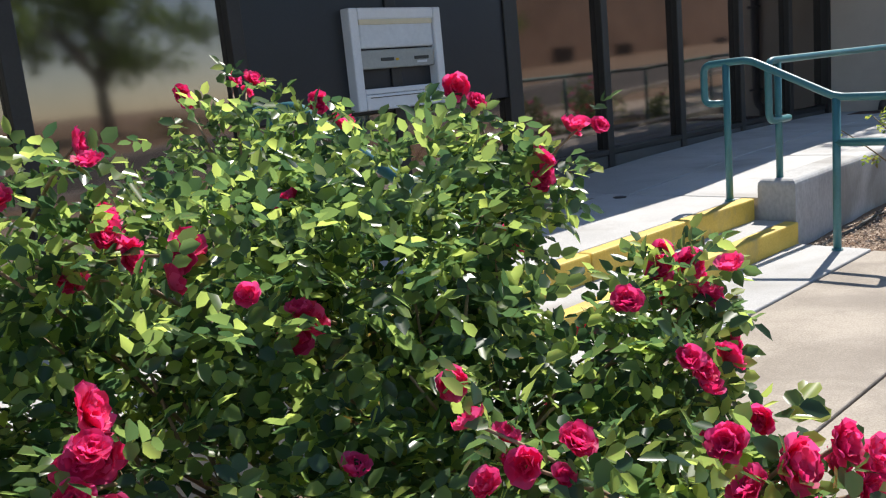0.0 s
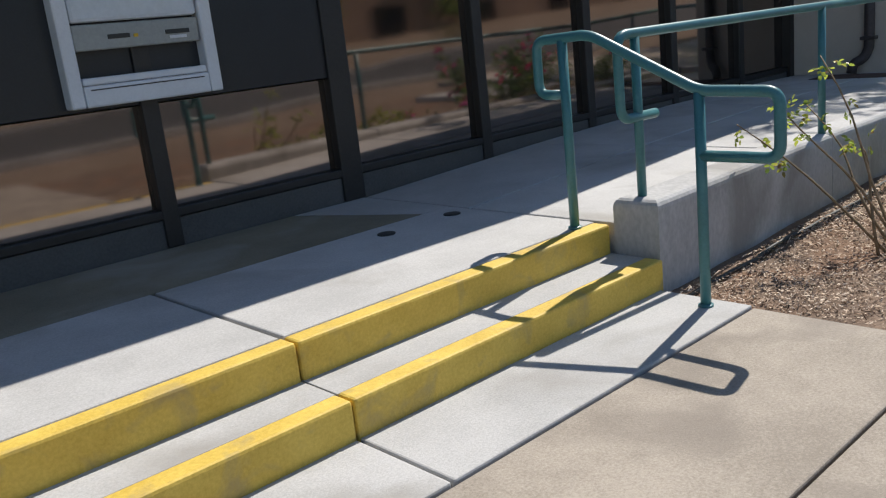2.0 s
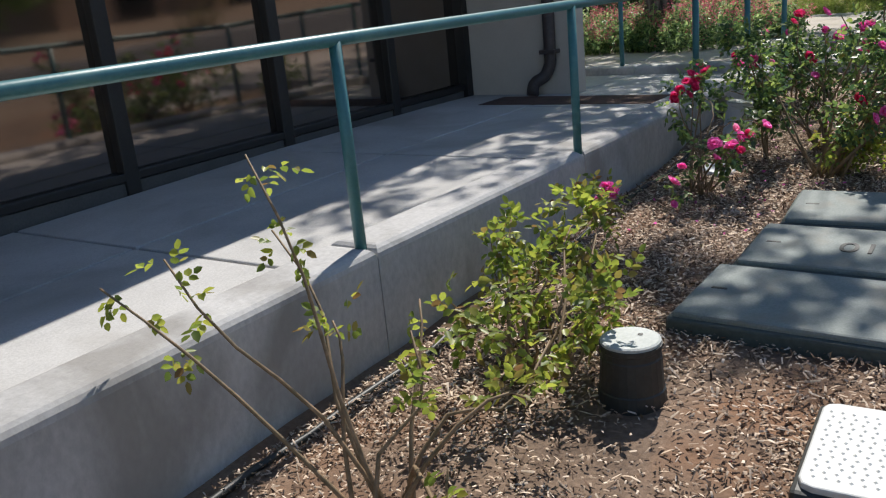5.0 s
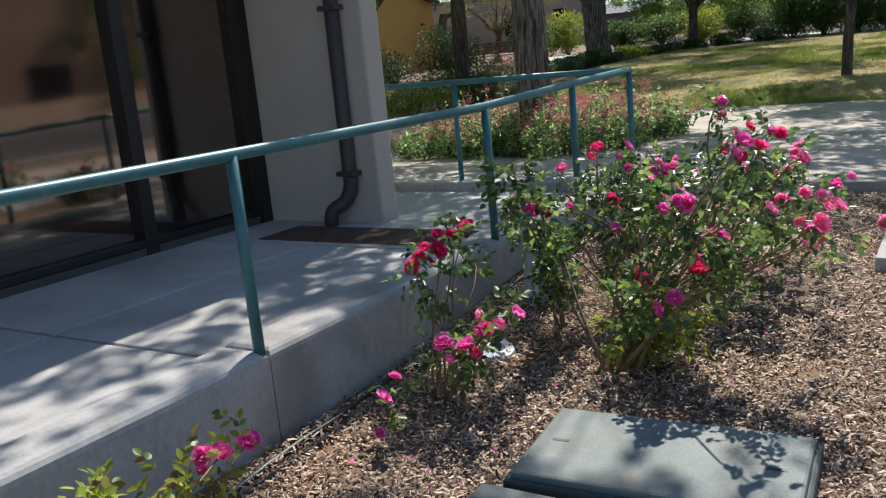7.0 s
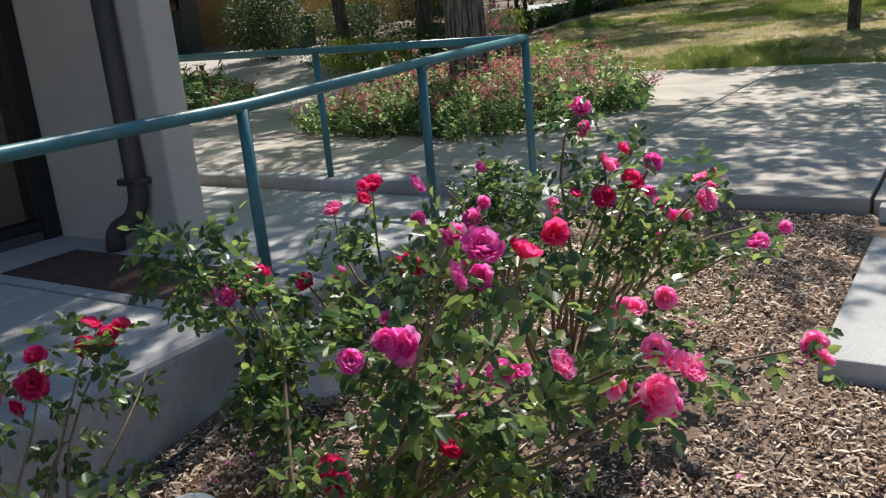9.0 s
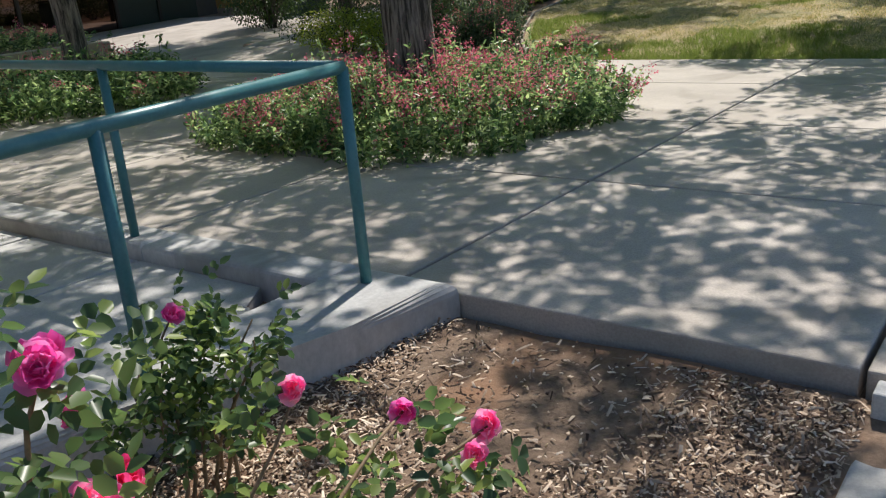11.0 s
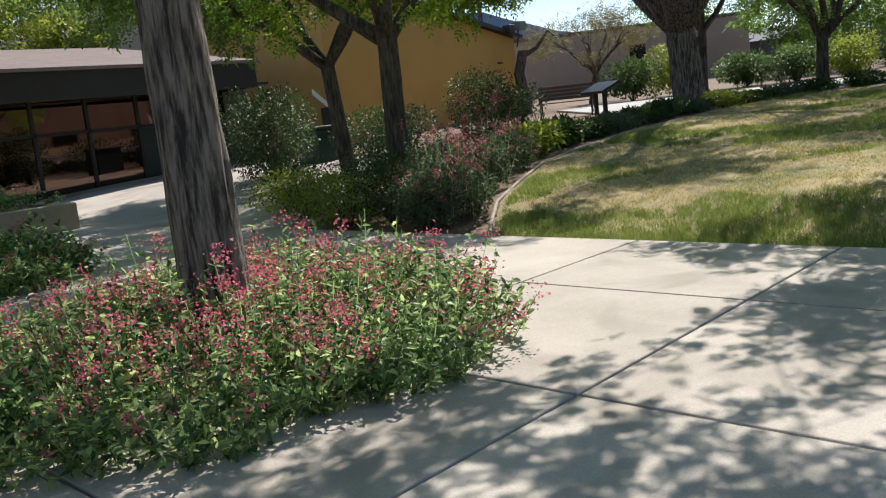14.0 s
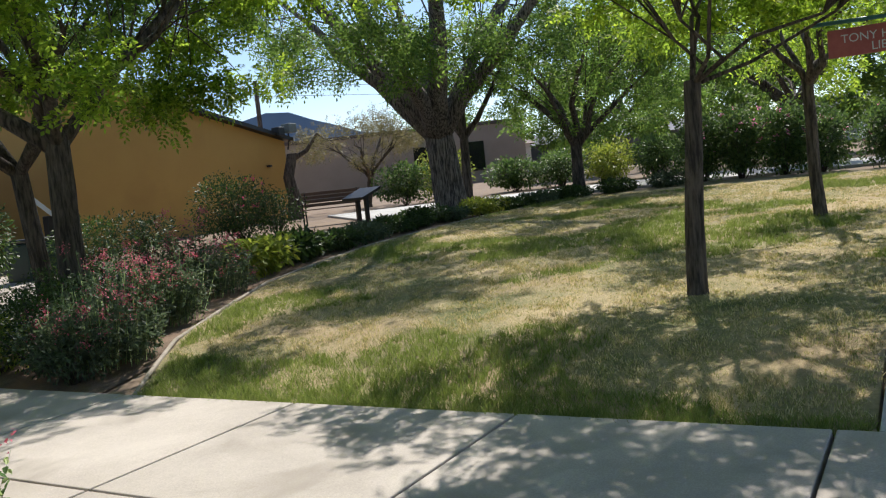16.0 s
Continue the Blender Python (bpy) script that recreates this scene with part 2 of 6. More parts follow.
# ---- mesh helpers ----
class Shape:
    """Collects vertices and faces of one mesh."""

    def __init__(self):
        self.v, self.f = [], []

    def add(self, verts, faces):
        n = len(self.v)
        self.v += [tuple(p) for p in verts]
        self.f += [tuple(i + n for i in f) for f in faces]
        return self

    def box(self, x0, y0, z0, x1, y1, z1, c=0.0):
        """A box, its edges chamfered by c."""
        bm = bmesh.new()
        bmesh.ops.create_cube(bm, size=1.0)
        for p in bm.verts:
            p.co = ((x0 + x1) / 2 + p.co.x * (x1 - x0), (y0 + y1) / 2 + p.co.y * (y1 - y0), (z0 + z1) / 2 + p.co.z * (z1 - z0))
        if c:
            bmesh.ops.bevel(bm, geom=bm.edges[:], offset=c, segments=2, affect="EDGES", profile=0.5)
        bm.verts.index_update()
        self.add([p.co for p in bm.verts], [[p.index for p in f.verts] for f in bm.faces])
        bm.free()
        return self

    def prism(self, outline, z0, z1, c=0.0):
        """An outline in plan (counter-clockwise), raised from z0 to z1; z may be a function of x, y."""
        lo = (lambda x, y: z0) if not callable(z0) else z0
        hi = (lambda x, y: z1) if not callable(z1) else z1
        bm = bmesh.new()
        a = [bm.verts.new((x, y, lo(x, y))) for x, y in outline]
        b = [bm.verts.new((x, y, hi(x, y))) for x, y in outline]
        n = len(a)
        bm.faces.new(a[::-1])
        top = bm.faces.new(b)
        for i in range(n):
            bm.faces.new((a[i], a[(i + 1) % n], b[(i + 1) % n], b[i]))
        if c:
            bmesh.ops.bevel(bm, geom=top.edges[:], offset=c, segments=4 if c > 0.03 else 2, affect="EDGES", profile=0.5)
        bm.verts.index_update()
        self.add([p.co for p in bm.verts], [[p.index for p in f.verts] for f in bm.faces])
        bm.free()
        return self

    def tube(self, path, radius, n=10, cap=True):
        """A round bar along a path; radius is a number or a list that follows the path."""
        pts = [Vector(p) for p in path]
        rad = radius if isinstance(radius, (list, tuple)) else [radius] * len(pts)
        base, turn, verts, faces = len(self.v), None, [], []
        for i, p in enumerate(pts):
            d = (pts[min(i + 1, len(pts) - 1)] - pts[max(i - 1, 0)]).normalized()
            if turn is None:
                side = d.orthogonal().normalized()
            else:
                side = (side - d * side.dot(d)).normalized()
            turn = d.cross(side)
            for k in range(n):
                a = 2 * math.pi * k / n
                verts.append(p + (side * math.cos(a) + turn * math.sin(a)) * rad[i])
        for i in range(len(pts) - 1):
            for k in range(n):
                a, b = i * n + k, i * n + (k + 1) % n
                faces.append((a, b, b + n, a + n))
        if cap:
            faces.append(tuple(range(n))[::-1])
            faces.append(tuple((len(pts) - 1) * n + k for k in range(n)))
        return self.add(verts, faces)

    def lathe(self, profile, cx=0, cy=0, n=20):
        """A body of revolution from (radius, z) pairs, closed at both ends."""
        verts, faces, m = [], [], len(profile)
        for r, z in profile:
            verts += [(cx + r * math.cos(2 * math.pi * k / n), cy + r * math.sin(2 * math.pi * k / n), z) for k in range(n)]
        for i in range(m - 1):
            faces += [(i * n + k, i * n + (k + 1) % n, (i + 1) * n + (k + 1) % n, (i + 1) * n + k) for k in range(n)]
        faces += [tuple(range(n))[::-1], tuple((m - 1) * n + k for k in range(n))]
        return self.add(verts, faces)


def mesh_of(name, shape, material, smooth=False):
    me = bpy.data.meshes.new(name)
    if isinstance(shape, Shape):
        me.from_pydata(shape.v, [], shape.f)
    else:
        v, f = shape
        me.vertices.add(len(v))
        me.vertices.foreach_set("co", np.asarray(v, np.float32).ravel())
        k = f.shape[1]
        me.loops.add(f.size)
        me.loops.foreach_set("vertex_index", f.astype(np.int32).ravel())
        me.polygons.add(len(f))
        me.polygons.foreach_set("loop_start", np.arange(0, f.size, k, dtype=np.int32))
        me.update(calc_edges=True)
    me.materials.append(material)
    if smooth:
        me.polygons.foreach_set("use_smooth", [True] * len(me.polygons))
    me.update()
    return me


def part(name, shape, material, parent=None, label="", smooth=False, loc=None):
    """Links a shape as one mesh object under a thing or a part."""
    ob = new(name, shape if isinstance(shape, bpy.types.Mesh) else mesh_of(name, shape, material, smooth))
    ob.parent = parent
    if loc is not None:
        ob.matrix_basis = loc if isinstance(loc, Matrix) else Matrix.Translation(loc)
    if label:
        tagged(ob, label)
    return ob


def thing(name, loc, label, category, group="", kind=""):
    ob = new(name)
    ob.empty_display_size = 0.1
    ob.location = loc
    return tagged(ob, label, category, group, kind)


def structure(name, shape, material, label, category, smooth=False):
    return tagged(part(name, shape, material, smooth=smooth), label, category, kind="structure")


def rounded(path, r=0.06, n=5):
    """A path with its corners rounded."""
    pts, out = [Vector(p) for p in path], [Vector(path[0])]
    for a, b, c in zip(pts, pts[1:], pts[2:]):
        u, w = (a - b), (c - b)
        k = min(r, u.length * 0.45, w.length * 0.45)
        p, q = b + u.normalized() * k, b + w.normalized() * k
        for i in range(n + 1):
            s = i / n
            out.append(p * (1 - s) ** 2 + b * 2 * s * (1 - s) + q * s ** 2)
    return out + [pts[-1]]


def leaves(rng, at, out, length, width, droop=0.25, shape=6):
    """Folded leaves at the points, each along its outward direction with some scatter. Returns vertices and faces."""
    n = len(at)
    d = out + rng.normal(0, 0.55, (n, 3))
    d[:, 2] -= droop
    d /= np.linalg.norm(d, axis=1, keepdims=True) + 1e-9
    up = rng.normal(0, 0.55, (n, 3)) + (0, 0, 1)
    side = np.cross(d, up)
    side /= np.linalg.norm(side, axis=1, keepdims=True) + 1e-9
    nor = np.cross(side, d)
    L = (length * rng.uniform(0.6, 1.2, n))[:, None]
    W = (width * rng.uniform(0.7, 1.2, n))[:, None]
    fold = rng.uniform(0.05, 0.35, n)[:, None] * W
    bend = rng.uniform(-0.05, 0.25, n)[:, None] * L
    if shape == 6:
        v = np.stack([at, at + d * L * 0.35 - side * W * 0.5 + nor * fold, at + d * L * 0.72 - side * W * 0.38 + nor * (fold - bend * 0.4),
                      at + d * L - nor * bend, at + d * L * 0.72 + side * W * 0.38 + nor * (fold - bend * 0.4), at + d * L * 0.35 + side * W * 0.5 + nor * fold], 1)
        f = np.array([[0, 1, 2, 3], [0, 3, 4, 5]])
    else:
        v = np.stack([at, at + d * L * 0.5 - side * W * 0.5 + nor * fold, at + d * L - nor * bend, at + d * L * 0.5 + side * W * 0.5 + nor * fold], 1)
        f = np.array([[0, 1, 2], [0, 2, 3]])
    k = v.shape[1]
    return v.reshape(-1, 3), (f[None] + (np.arange(n) * k)[:, None, None]).reshape(-1, f.shape[1])


def join(*parts):
    vs, fs, n = [], [], 0
    for v, f in parts:
        vs.append(v)
        fs.append(f + n)
        n += len(v)
    return np.concatenate(vs), np.concatenate(fs)


# ---- ground ----
def lerp(x, xs, zs):
    return float(np.interp(x, xs, zs))


def walk_z(x, y=0.0):
    """The raised walk: level by the steps, rising a little and falling again to its end."""
    return lerp(x, (5.49, 7.3, 9.15, 11.0, 13.04), (0.325, 0.40, 0.44, 0.44, 0.405))


def ground_z(x, y=0.0):
    """The lie of the land: level by the steps, rising to the plaza and on over the lawn."""
    return lerp(x, (-900, 5.45, 7.3, 9.0, 10.2, 11.5, 13.4, 20.5, 22, 25, 30, 36, 60, 900), (-0.01, -0.01, 0.03, 0.10, 0.13, 0.25, 0.35, 0.36, 0.55, 0.68, 0.92, 1.15, 1.9, 3.0))


def ground_sheet():
    xs = [-900, -200, -60, -20, -5, 5.45, 7.3, 9, 10.2, 11.5, 13.4, 20.5, 22, 25, 30, 36, 48, 60, 120, 300, 900]
    ys = [-900, -200, -60, -25, -15, -5, 0, 5, 15, 25, 60, 200, 900]
    s = Shape()
    s.add([(x, y, ground_z(x, y) - 0.03) for x in xs for y in ys],
          [(i * len(ys) + j, (i + 1) * len(ys) + j, (i + 1) * len(ys) + j + 1, i * len(ys) + j + 1) for i in range(len(xs) - 1) for j in range(len(ys) - 1)])
    structure("ground", s, EARTH, "dry brown earth that reaches the horizon", "ground")


def patch(name, outline, material, label, category, lift=0.0, step=0.35, rough=0.012):
    """A piece of ground inside an outline, draped over the land with small bumps."""
    xs = np.arange(min(p[0] for p in outline), max(p[0] for p in outline) + step, step)
    ys = np.arange(min(p[1] for p in outline), max(p[1] for p in outline) + step, step)
    bm = bmesh.new()
    grid = [[bm.verts.new((x, y, 0)) for y in ys] for x in xs]
    for i in range(len(xs) - 1):
        for j in range(len(ys) - 1):
            bm.faces.new((grid[i][j], grid[i + 1][j], grid[i + 1][j + 1], grid[i][j + 1]))
    n = len(outline)
    for k in range(n):
        a, b = Vector((*outline[k], 0)), Vector((*outline[(k + 1) % n], 0))
        d = b - a
        bmesh.ops.bisect_plane(bm, geom=bm.verts[:] + bm.edges[:] + bm.faces[:], plane_co=a, plane_no=(d.y, -d.x, 0), clear_outer=True)
    for p in bm.verts:
        p.co.z = ground_z(p.co.x, p.co.y) + lift + rough * noise.noise(p.co * 2.3) * 2
    s = Shape()
    bm.verts.index_update()
    s.add([p.co for p in bm.verts], [[p.index for p in f.verts] for f in bm.faces])
    bm.free()
    return structure(name, s, material, label, category, smooth=True)


def slab(parent, x0, y0, x1, y1, top, thick=0.10, material=None, name="slab", c=0.008):
    s = Shape().box(x0 + 0.006, y0 + 0.006, top - thick, x1 - 0.006, y1 - 0.006, top, c)
    return part(name, s, material, parent)


# ---- the raised walk, the steps and the low wall ----
STEP_L, STEP_R, JOINT = 1.72, 5.47, 3.60
FLOOR_Z = 0.325


def steps():
    for top, y0, y1, nm in ((0.325, 2.70, 3.08, "upper_step"), (0.178, 2.40, 2.72, "lower_step")):
        t = thing(nm, (STEP_L, y0, 0), "concrete step with a worn yellow painted nosing", "step", "steps to the walk", "structure")
        for x0, x1 in ((STEP_L, JOINT), (JOINT, STEP_R)):
            L = x0 - STEP_L
            part("riser", Shape().box(L + 0.004, 0, -0.1, x1 - STEP_L - 0.004, 0.10, top, 0.012), YELLOW, t, "yellow painted riser and nosing")
            if nm == "lower_step":
                part("tread", Shape().box(L + 0.004, 0.098, -0.1, x1 - STEP_L - 0.004, y1 - y0, top - 0.003, 0.002), CONC, t)


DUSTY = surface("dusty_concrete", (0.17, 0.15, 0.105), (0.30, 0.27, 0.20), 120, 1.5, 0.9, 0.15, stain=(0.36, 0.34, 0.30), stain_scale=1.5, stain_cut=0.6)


def raised_walk():
    t = thing("raised_walk", (0, 0, 0), "pale concrete walk along the building, cut into slabs", "walkway", kind="structure")
    cuts = [-6, -3.0, -0.6, STEP_L, JOINT, STEP_R + 0.02, 7.27, 9.15, 11.0, 13.19]
    for a, b in zip(cuts, cuts[1:]):
        low = 2.795 if STEP_L <= a < STEP_R else 2.66
        for c, d in ((low, 3.72), (3.72, 4.72)) if a > 5.0 else ((low, 3.90),):
            o = [(a + 0.010, c + 0.010), (b - 0.010, c + 0.010), (b - 0.010, d - 0.010), (a + 0.010, d - 0.010)]
            if a == 11.0 and c < 3:
                o = [(a + 0.006, c + 0.006), (11.75, c + 0.006), (12.6, 2.545), (12.93, 2.535), (12.99, 2.74), (b - 0.006, 2.86), (b - 0.006, d - 0.006), (a + 0.006, d - 0.006)]
            part("slab", Shape().prism(o, -0.1, walk_z, 0.008), CONC, t)
    for c, d in ((4.74, 6.4), (6.4, 8.3), (8.3, 10.4)):
        part("slab", Shape().prism([(12.02, c + 0.010), (13.18, c + 0.010), (13.18, d - 0.010), (12.02, d - 0.010)], -0.1, 0.405, 0.008), CONC, t)
    part("drain_soil", Shape().prism([(12.90, 2.50), (13.21, 2.50), (13.21, 2.90), (12.95, 2.76)], 0.2, 0.335), SOIL, t, "patch of dark soil in the walk's corner")
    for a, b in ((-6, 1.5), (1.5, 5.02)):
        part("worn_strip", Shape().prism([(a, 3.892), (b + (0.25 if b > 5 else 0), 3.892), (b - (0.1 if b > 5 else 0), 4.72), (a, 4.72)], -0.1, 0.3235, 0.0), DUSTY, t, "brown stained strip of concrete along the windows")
    part("corner_fill", Shape().prism([(5.28, 3.892), (5.483, 3.892), (5.483, 4.72), (4.93, 4.72)], -0.1, 0.324, 0.0), CONC, t)
    part("footing", Shape().box(-6, 2.5, -0.3, STEP_L - 0.01, 2.66, FLOOR_Z, 0.01), WALLC, t)
    for x, y in ((4.84, 3.70), (5.33, 3.70)):
        tagged(part("drain_cap", Shape().lathe([(0.05, FLOOR_Z - 0.02), (0.05, FLOOR_Z + 0.006), (0.04, FLOOR_Z + 0.008)], x, y), BLACKP), "small round black cap set flush in the walk", "drain cap", kind="structure")


def landing():
    t = thing("landing", (0, 0, 0), "pale concrete strip at the foot of the steps", "paving", kind="structure")
    for a, b in ((STEP_L - 0.3, JOINT), (JOINT, STEP_R - 0.03)):
        slab(t, a, 1.93, b, 2.41, 0.035, 0.15, CONC)
    t = thing("lower_path", (0, 0, 0), "tan weathered concrete path in large slabs", "path", kind="structure")
    for a, b in ((-3.8, -1.3), (-1.3, 2.05), (2.05, 5.43)):
        for c, d in ((1.13, 1.93), (-0.66, 1.13), (-2.4, -0.66)):
            if d > 1.2 and a < 2:
                continue
            if a < 2.0 and d > -0.5:
                continue
            slab(t, a, c, b, d, 0.028, 0.15, TANC)


def low_wall():
    outer = [(5.485, 2.43), (7.4, 2.42), (9.2, 2.40), (11.0, 2.385), (11.45, 2.385)]
    inner = [(5.485, 2.69), (7.4, 2.67), (9.2, 2.66), (11.0, 2.65), (11.45, 2.65)]
    t = thing("low_wall", (5.485, 2.4, 0), "low white-painted concrete wall edging the raised walk, streaked with grime", "wall", kind="structure")
    top = [0.455, 0.48, 0.485, 0.49, 0.49]
    for i in range(4):
        o = [(outer[i][0] + 0.003, outer[i][1]), (outer[i + 1][0] - 0.003, outer[i + 1][1]), (inner[i + 1][0] - 0.003, inner[i + 1][1]), (inner[i][0] + 0.003, inner[i][1])]
        o = [(x - 5.485, y - 2.4) for x, y in o]
        za, zb, xa, xb = top[i], top[i + 1], o[0][0], o[1][0]
        part("wall_section", Shape().prism(o, -0.2, lambda x, y: za + (zb - za) * (x - xa) / (xb - xa), 0.045), WALLC, t)
    # beyond the drain gap the wall flares out to the plaza's corner
    o = [(11.72, 2.37), (12.1, 2.30), (12.5, 2.18), (12.9, 2.07), (13.415, 1.975), (13.42, 2.50), (13.20, 2.505), (12.6, 2.53), (12.1, 2.60), (11.72, 2.645)]
    part("wall_end", Shape().prism([(x - 5.485, y - 2.4) for x, y in o], -0.2, 0.487, 0.05), WALLC, t)
    o = [(11.44, 2.39), (11.73, 2.37), (11.73, 2.645), (11.44, 2.645)]
    part("wall_lintel", Shape().prism([(x - 5.485, y - 2.4) for x, y in o], 0.40, 0.486, 0.015), WALLC, t)
    t = thing("end_kerb", (13.20, 2.50, 0), "pale concrete kerb closing the end of the raised walk", "kerb", kind="structure")
    for a, b in ((0.008, 1.20), (1.206, 3.4), (3.406, 8.0)):
        part("kerb_stone", Shape().prism([(-0.012, a), (0.222, a), (0.222, b), (-0.012, b)], -0.3, 0.487, 0.032), WALLC, t)


def edging():
    pts = [(5.47 + 0.22 * i, 2.30 - 0.02 * (i % 3 == 0) - 0.012 * math.sin(i * 0.9)) for i in range(33)]
    s = Shape().tube([(x, y, ground_z(x) + 0.012) for x, y in pts], 0.014, 6)
    tagged(part("bed_edging", s, BLACKP, smooth=True), "black plastic edging strip along the foot of the wall", "edging", kind="structure")


# ---- handrails ----
def handrail(x, name_group):
    """A stair handrail that runs down across the steps, with a loop at both ends."""
    t = thing("stair_handrail", (x, 2.45, 0.03), "teal painted steel stair handrail with looped ends", "handrail", name_group)
    r = 0.024
    path = rounded([(0, 0.37, 0.955), (0, 0.52, 0.955), (0, 0.52, 1.215), (0, 0.20, 1.225), (0, -0.35, 0.955), (0, -0.70, 0.945), (0, -0.70, 0.68), (0, -0.35, 0.68)], 0.06, 6)
    part("rail", Shape().tube(path, r, 12), TEAL, t, smooth=True)
    part("upper_post", Shape().tube([(0, 0.36, 0.28), (0, 0.36, 1.21)], r, 12), TEAL, t, smooth=True)
    part("lower_post", Shape().tube([(0, -0.35, 0.0), (0, -0.35, 0.95)], r, 12), TEAL, t, smooth=True)
    for y, z in ((0.36, 0.297), (-0.35, 0.006)):
        part("foot_collar", Shape().lathe([(0.034, z - 0.004), (0.034, z + 0.008), (0.026, z + 0.012)], 0, y, 14), TEAL, t)


POSTS = [(5.57, 2.57), (7.38, 2.48), (9.18, 2.43), (11.14, 2.42), (12.28, 2.37)]
CORNER = (13.26, 2.31)


def guard_rail():
    t = thing("guard_rail", (5.57, 2.57, 0.46), "long teal painted steel pipe guard rail on the low wall", "railing")
    o = Vector((5.57, 2.57, 0.46))
    r = 0.024
    line = [(5.70, 2.56, 0.845), (5.43, 2.57, 0.845), (5.43, 2.57, 1.235)] + [(x, y, 1.245) for x, y in POSTS[1:4]] + [(12.28, 2.37, 1.29), (*CORNER, 1.325)]
    pts = rounded([Vector(p) - o for p in line], 0.07, 6)
    part("top_rail", Shape().tube(pts, r, 12), TEAL, t, smooth=True)
    line = [(*CORNER, 1.325), (13.27, 3.86, 1.330), (13.27, 5.32, 1.34), (13.27, 8.0, 1.355)]
    part("end_rail", Shape().tube([Vector(p) - o for p in line], r, 12), TEAL, t, smooth=True)
    for x, y in POSTS + [CORNER, (13.27, 3.86), (13.27, 5.32), (13.27, 6.8)]:
        z = 0.46 if x < 6 else 0.485
        top = lerp(x, (5, 11, 13.25), (1.24, 1.245, 1.325))
        part("post", Shape().tube([(x - o.x, y - o.y, z - o.z - 0.02), (x - o.x, y - o.y, top - o.z)], r * 0.96, 12), TEAL, t, smooth=True)


# ---- the building beside the walk ----
MULLIONS = [-5.1, -3.775, -2.45, -1.125, 0.2, 1.525, 2.86, 4.13, 5.42, 6.72, 8.03, 9.345, 10.62]
WALL_Y = 4.80
ROOF_EDGE = 3.81


def near_building():
    t = thing("library_building", (0, WALL_Y, FLOOR_Z), "single-storey building with bronze mirror windows and dark fascia", "building", kind="structure")
    B = lambda *a, **k: Shape().box(*a, **k)
    part("base_course", B(-6, -0.06, -0.3, 11.74, 0.25, 0.16, c=0.006), BASEW, t)
    part("window_sill", B(-6, -0.075, 0.165, 11.74, 0.05, 0.215, c=0.006), BLACKM, t)
    edges = MULLIONS + [11.70]
    for i, x in enumerate(MULLIONS):
        w = 0.085 if abs(x - 5.42) < 0.1 else 0.05
        part("mullion", B(x - w, -0.08, 0.0, x + w, 0.08, 2.35, c=0.008), BLACKM, t)
    for a, b in zip([-6] + MULLIONS, edges):
        lo, hi = 0.22, 2.30
        if 2.8 < a < 5.35:
            hi = 0.80
            part("fascia_panel", B(a + 0.05, -0.06, 0.81, b - 0.05, 0.02, 2.30, c=0.004), PANEL, t, "black cladding panel")
        part("window_pane", B(a + 0.04, -0.012, lo, b - 0.04, 0.004, hi), GLASS, t, "bronze mirror glass pane")
    part("transom", B(-6, -0.09, 2.30, 11.74, 0.1, 2.42, c=0.006), BLACKM, t)
    part("back_wall", B(-6, 0.25, -0.3, 12.0, 0.45, 2.9), STUCCO, t)
    part("end_wall", B(11.80, 0.25, -0.3, 12.0, 9.0, 2.9), STUCCO, t)
    part("left_wall", B(-6.2, -0.06, -0.3, -6.0, 9.0, 2.9), STUCCO, t)
    part("soffit", B(-6.6, ROOF_EDGE - WALL_Y + 0.05, 2.42, 12.4, 0.3, 2.47), STUCCO, t)
    part("fascia", B(-6.6, ROOF_EDGE - WALL_Y, 2.40, 12.4, ROOF_EDGE - WALL_Y + 0.05, 2.95, c=0.01), BLACKM, t)
    part("roof", B(-6.7, ROOF_EDGE - WALL_Y, 2.951, 12.5, 9.2, 3.08, c=0.01), SHINGLE, t)
    # corner pier
    part("corner_pier", B(11.76, -1.15, -0.35, 11.96, 0.24, 2.42, c=0.02), STUCCO, t, "beige stucco corner pier")
    part("dark_jamb", B(11.66, -0.105, 0.0, 11.755, 0.02, 2.35), BLACKM, t)


def downspout():
    t = thing("downspout", (11.675, 3.86, 0.42), "dark brown painted rain pipe strapped to the stucco pier", "rain pipe")
    p = rounded([(0.03, 0, 2.3), (0.03, 0, 0.27), (0.0, 0.04, 0.17), (-0.06, 0.13, 0.12), (-0.07, 0.14, 0.02)], 0.08, 6)
    part("pipe", Shape().tube(p, 0.052, 14), BROWNPIPE, t, smooth=True)
    for z in (0.36, 1.5):
        part("strap", Shape().box(-0.035, -0.075, z, 0.075, 0.075, z + 0.035, 0.006), BROWNPIPE, t)
    tagged(part("drain_bed", Shape().box(11.09, 2.70, 0.40, 11.53, 4.24, 0.443, 0.003), GRAVEL), "strip of dark red-brown gravel under the rain pipe", "drain strip", kind="structure")


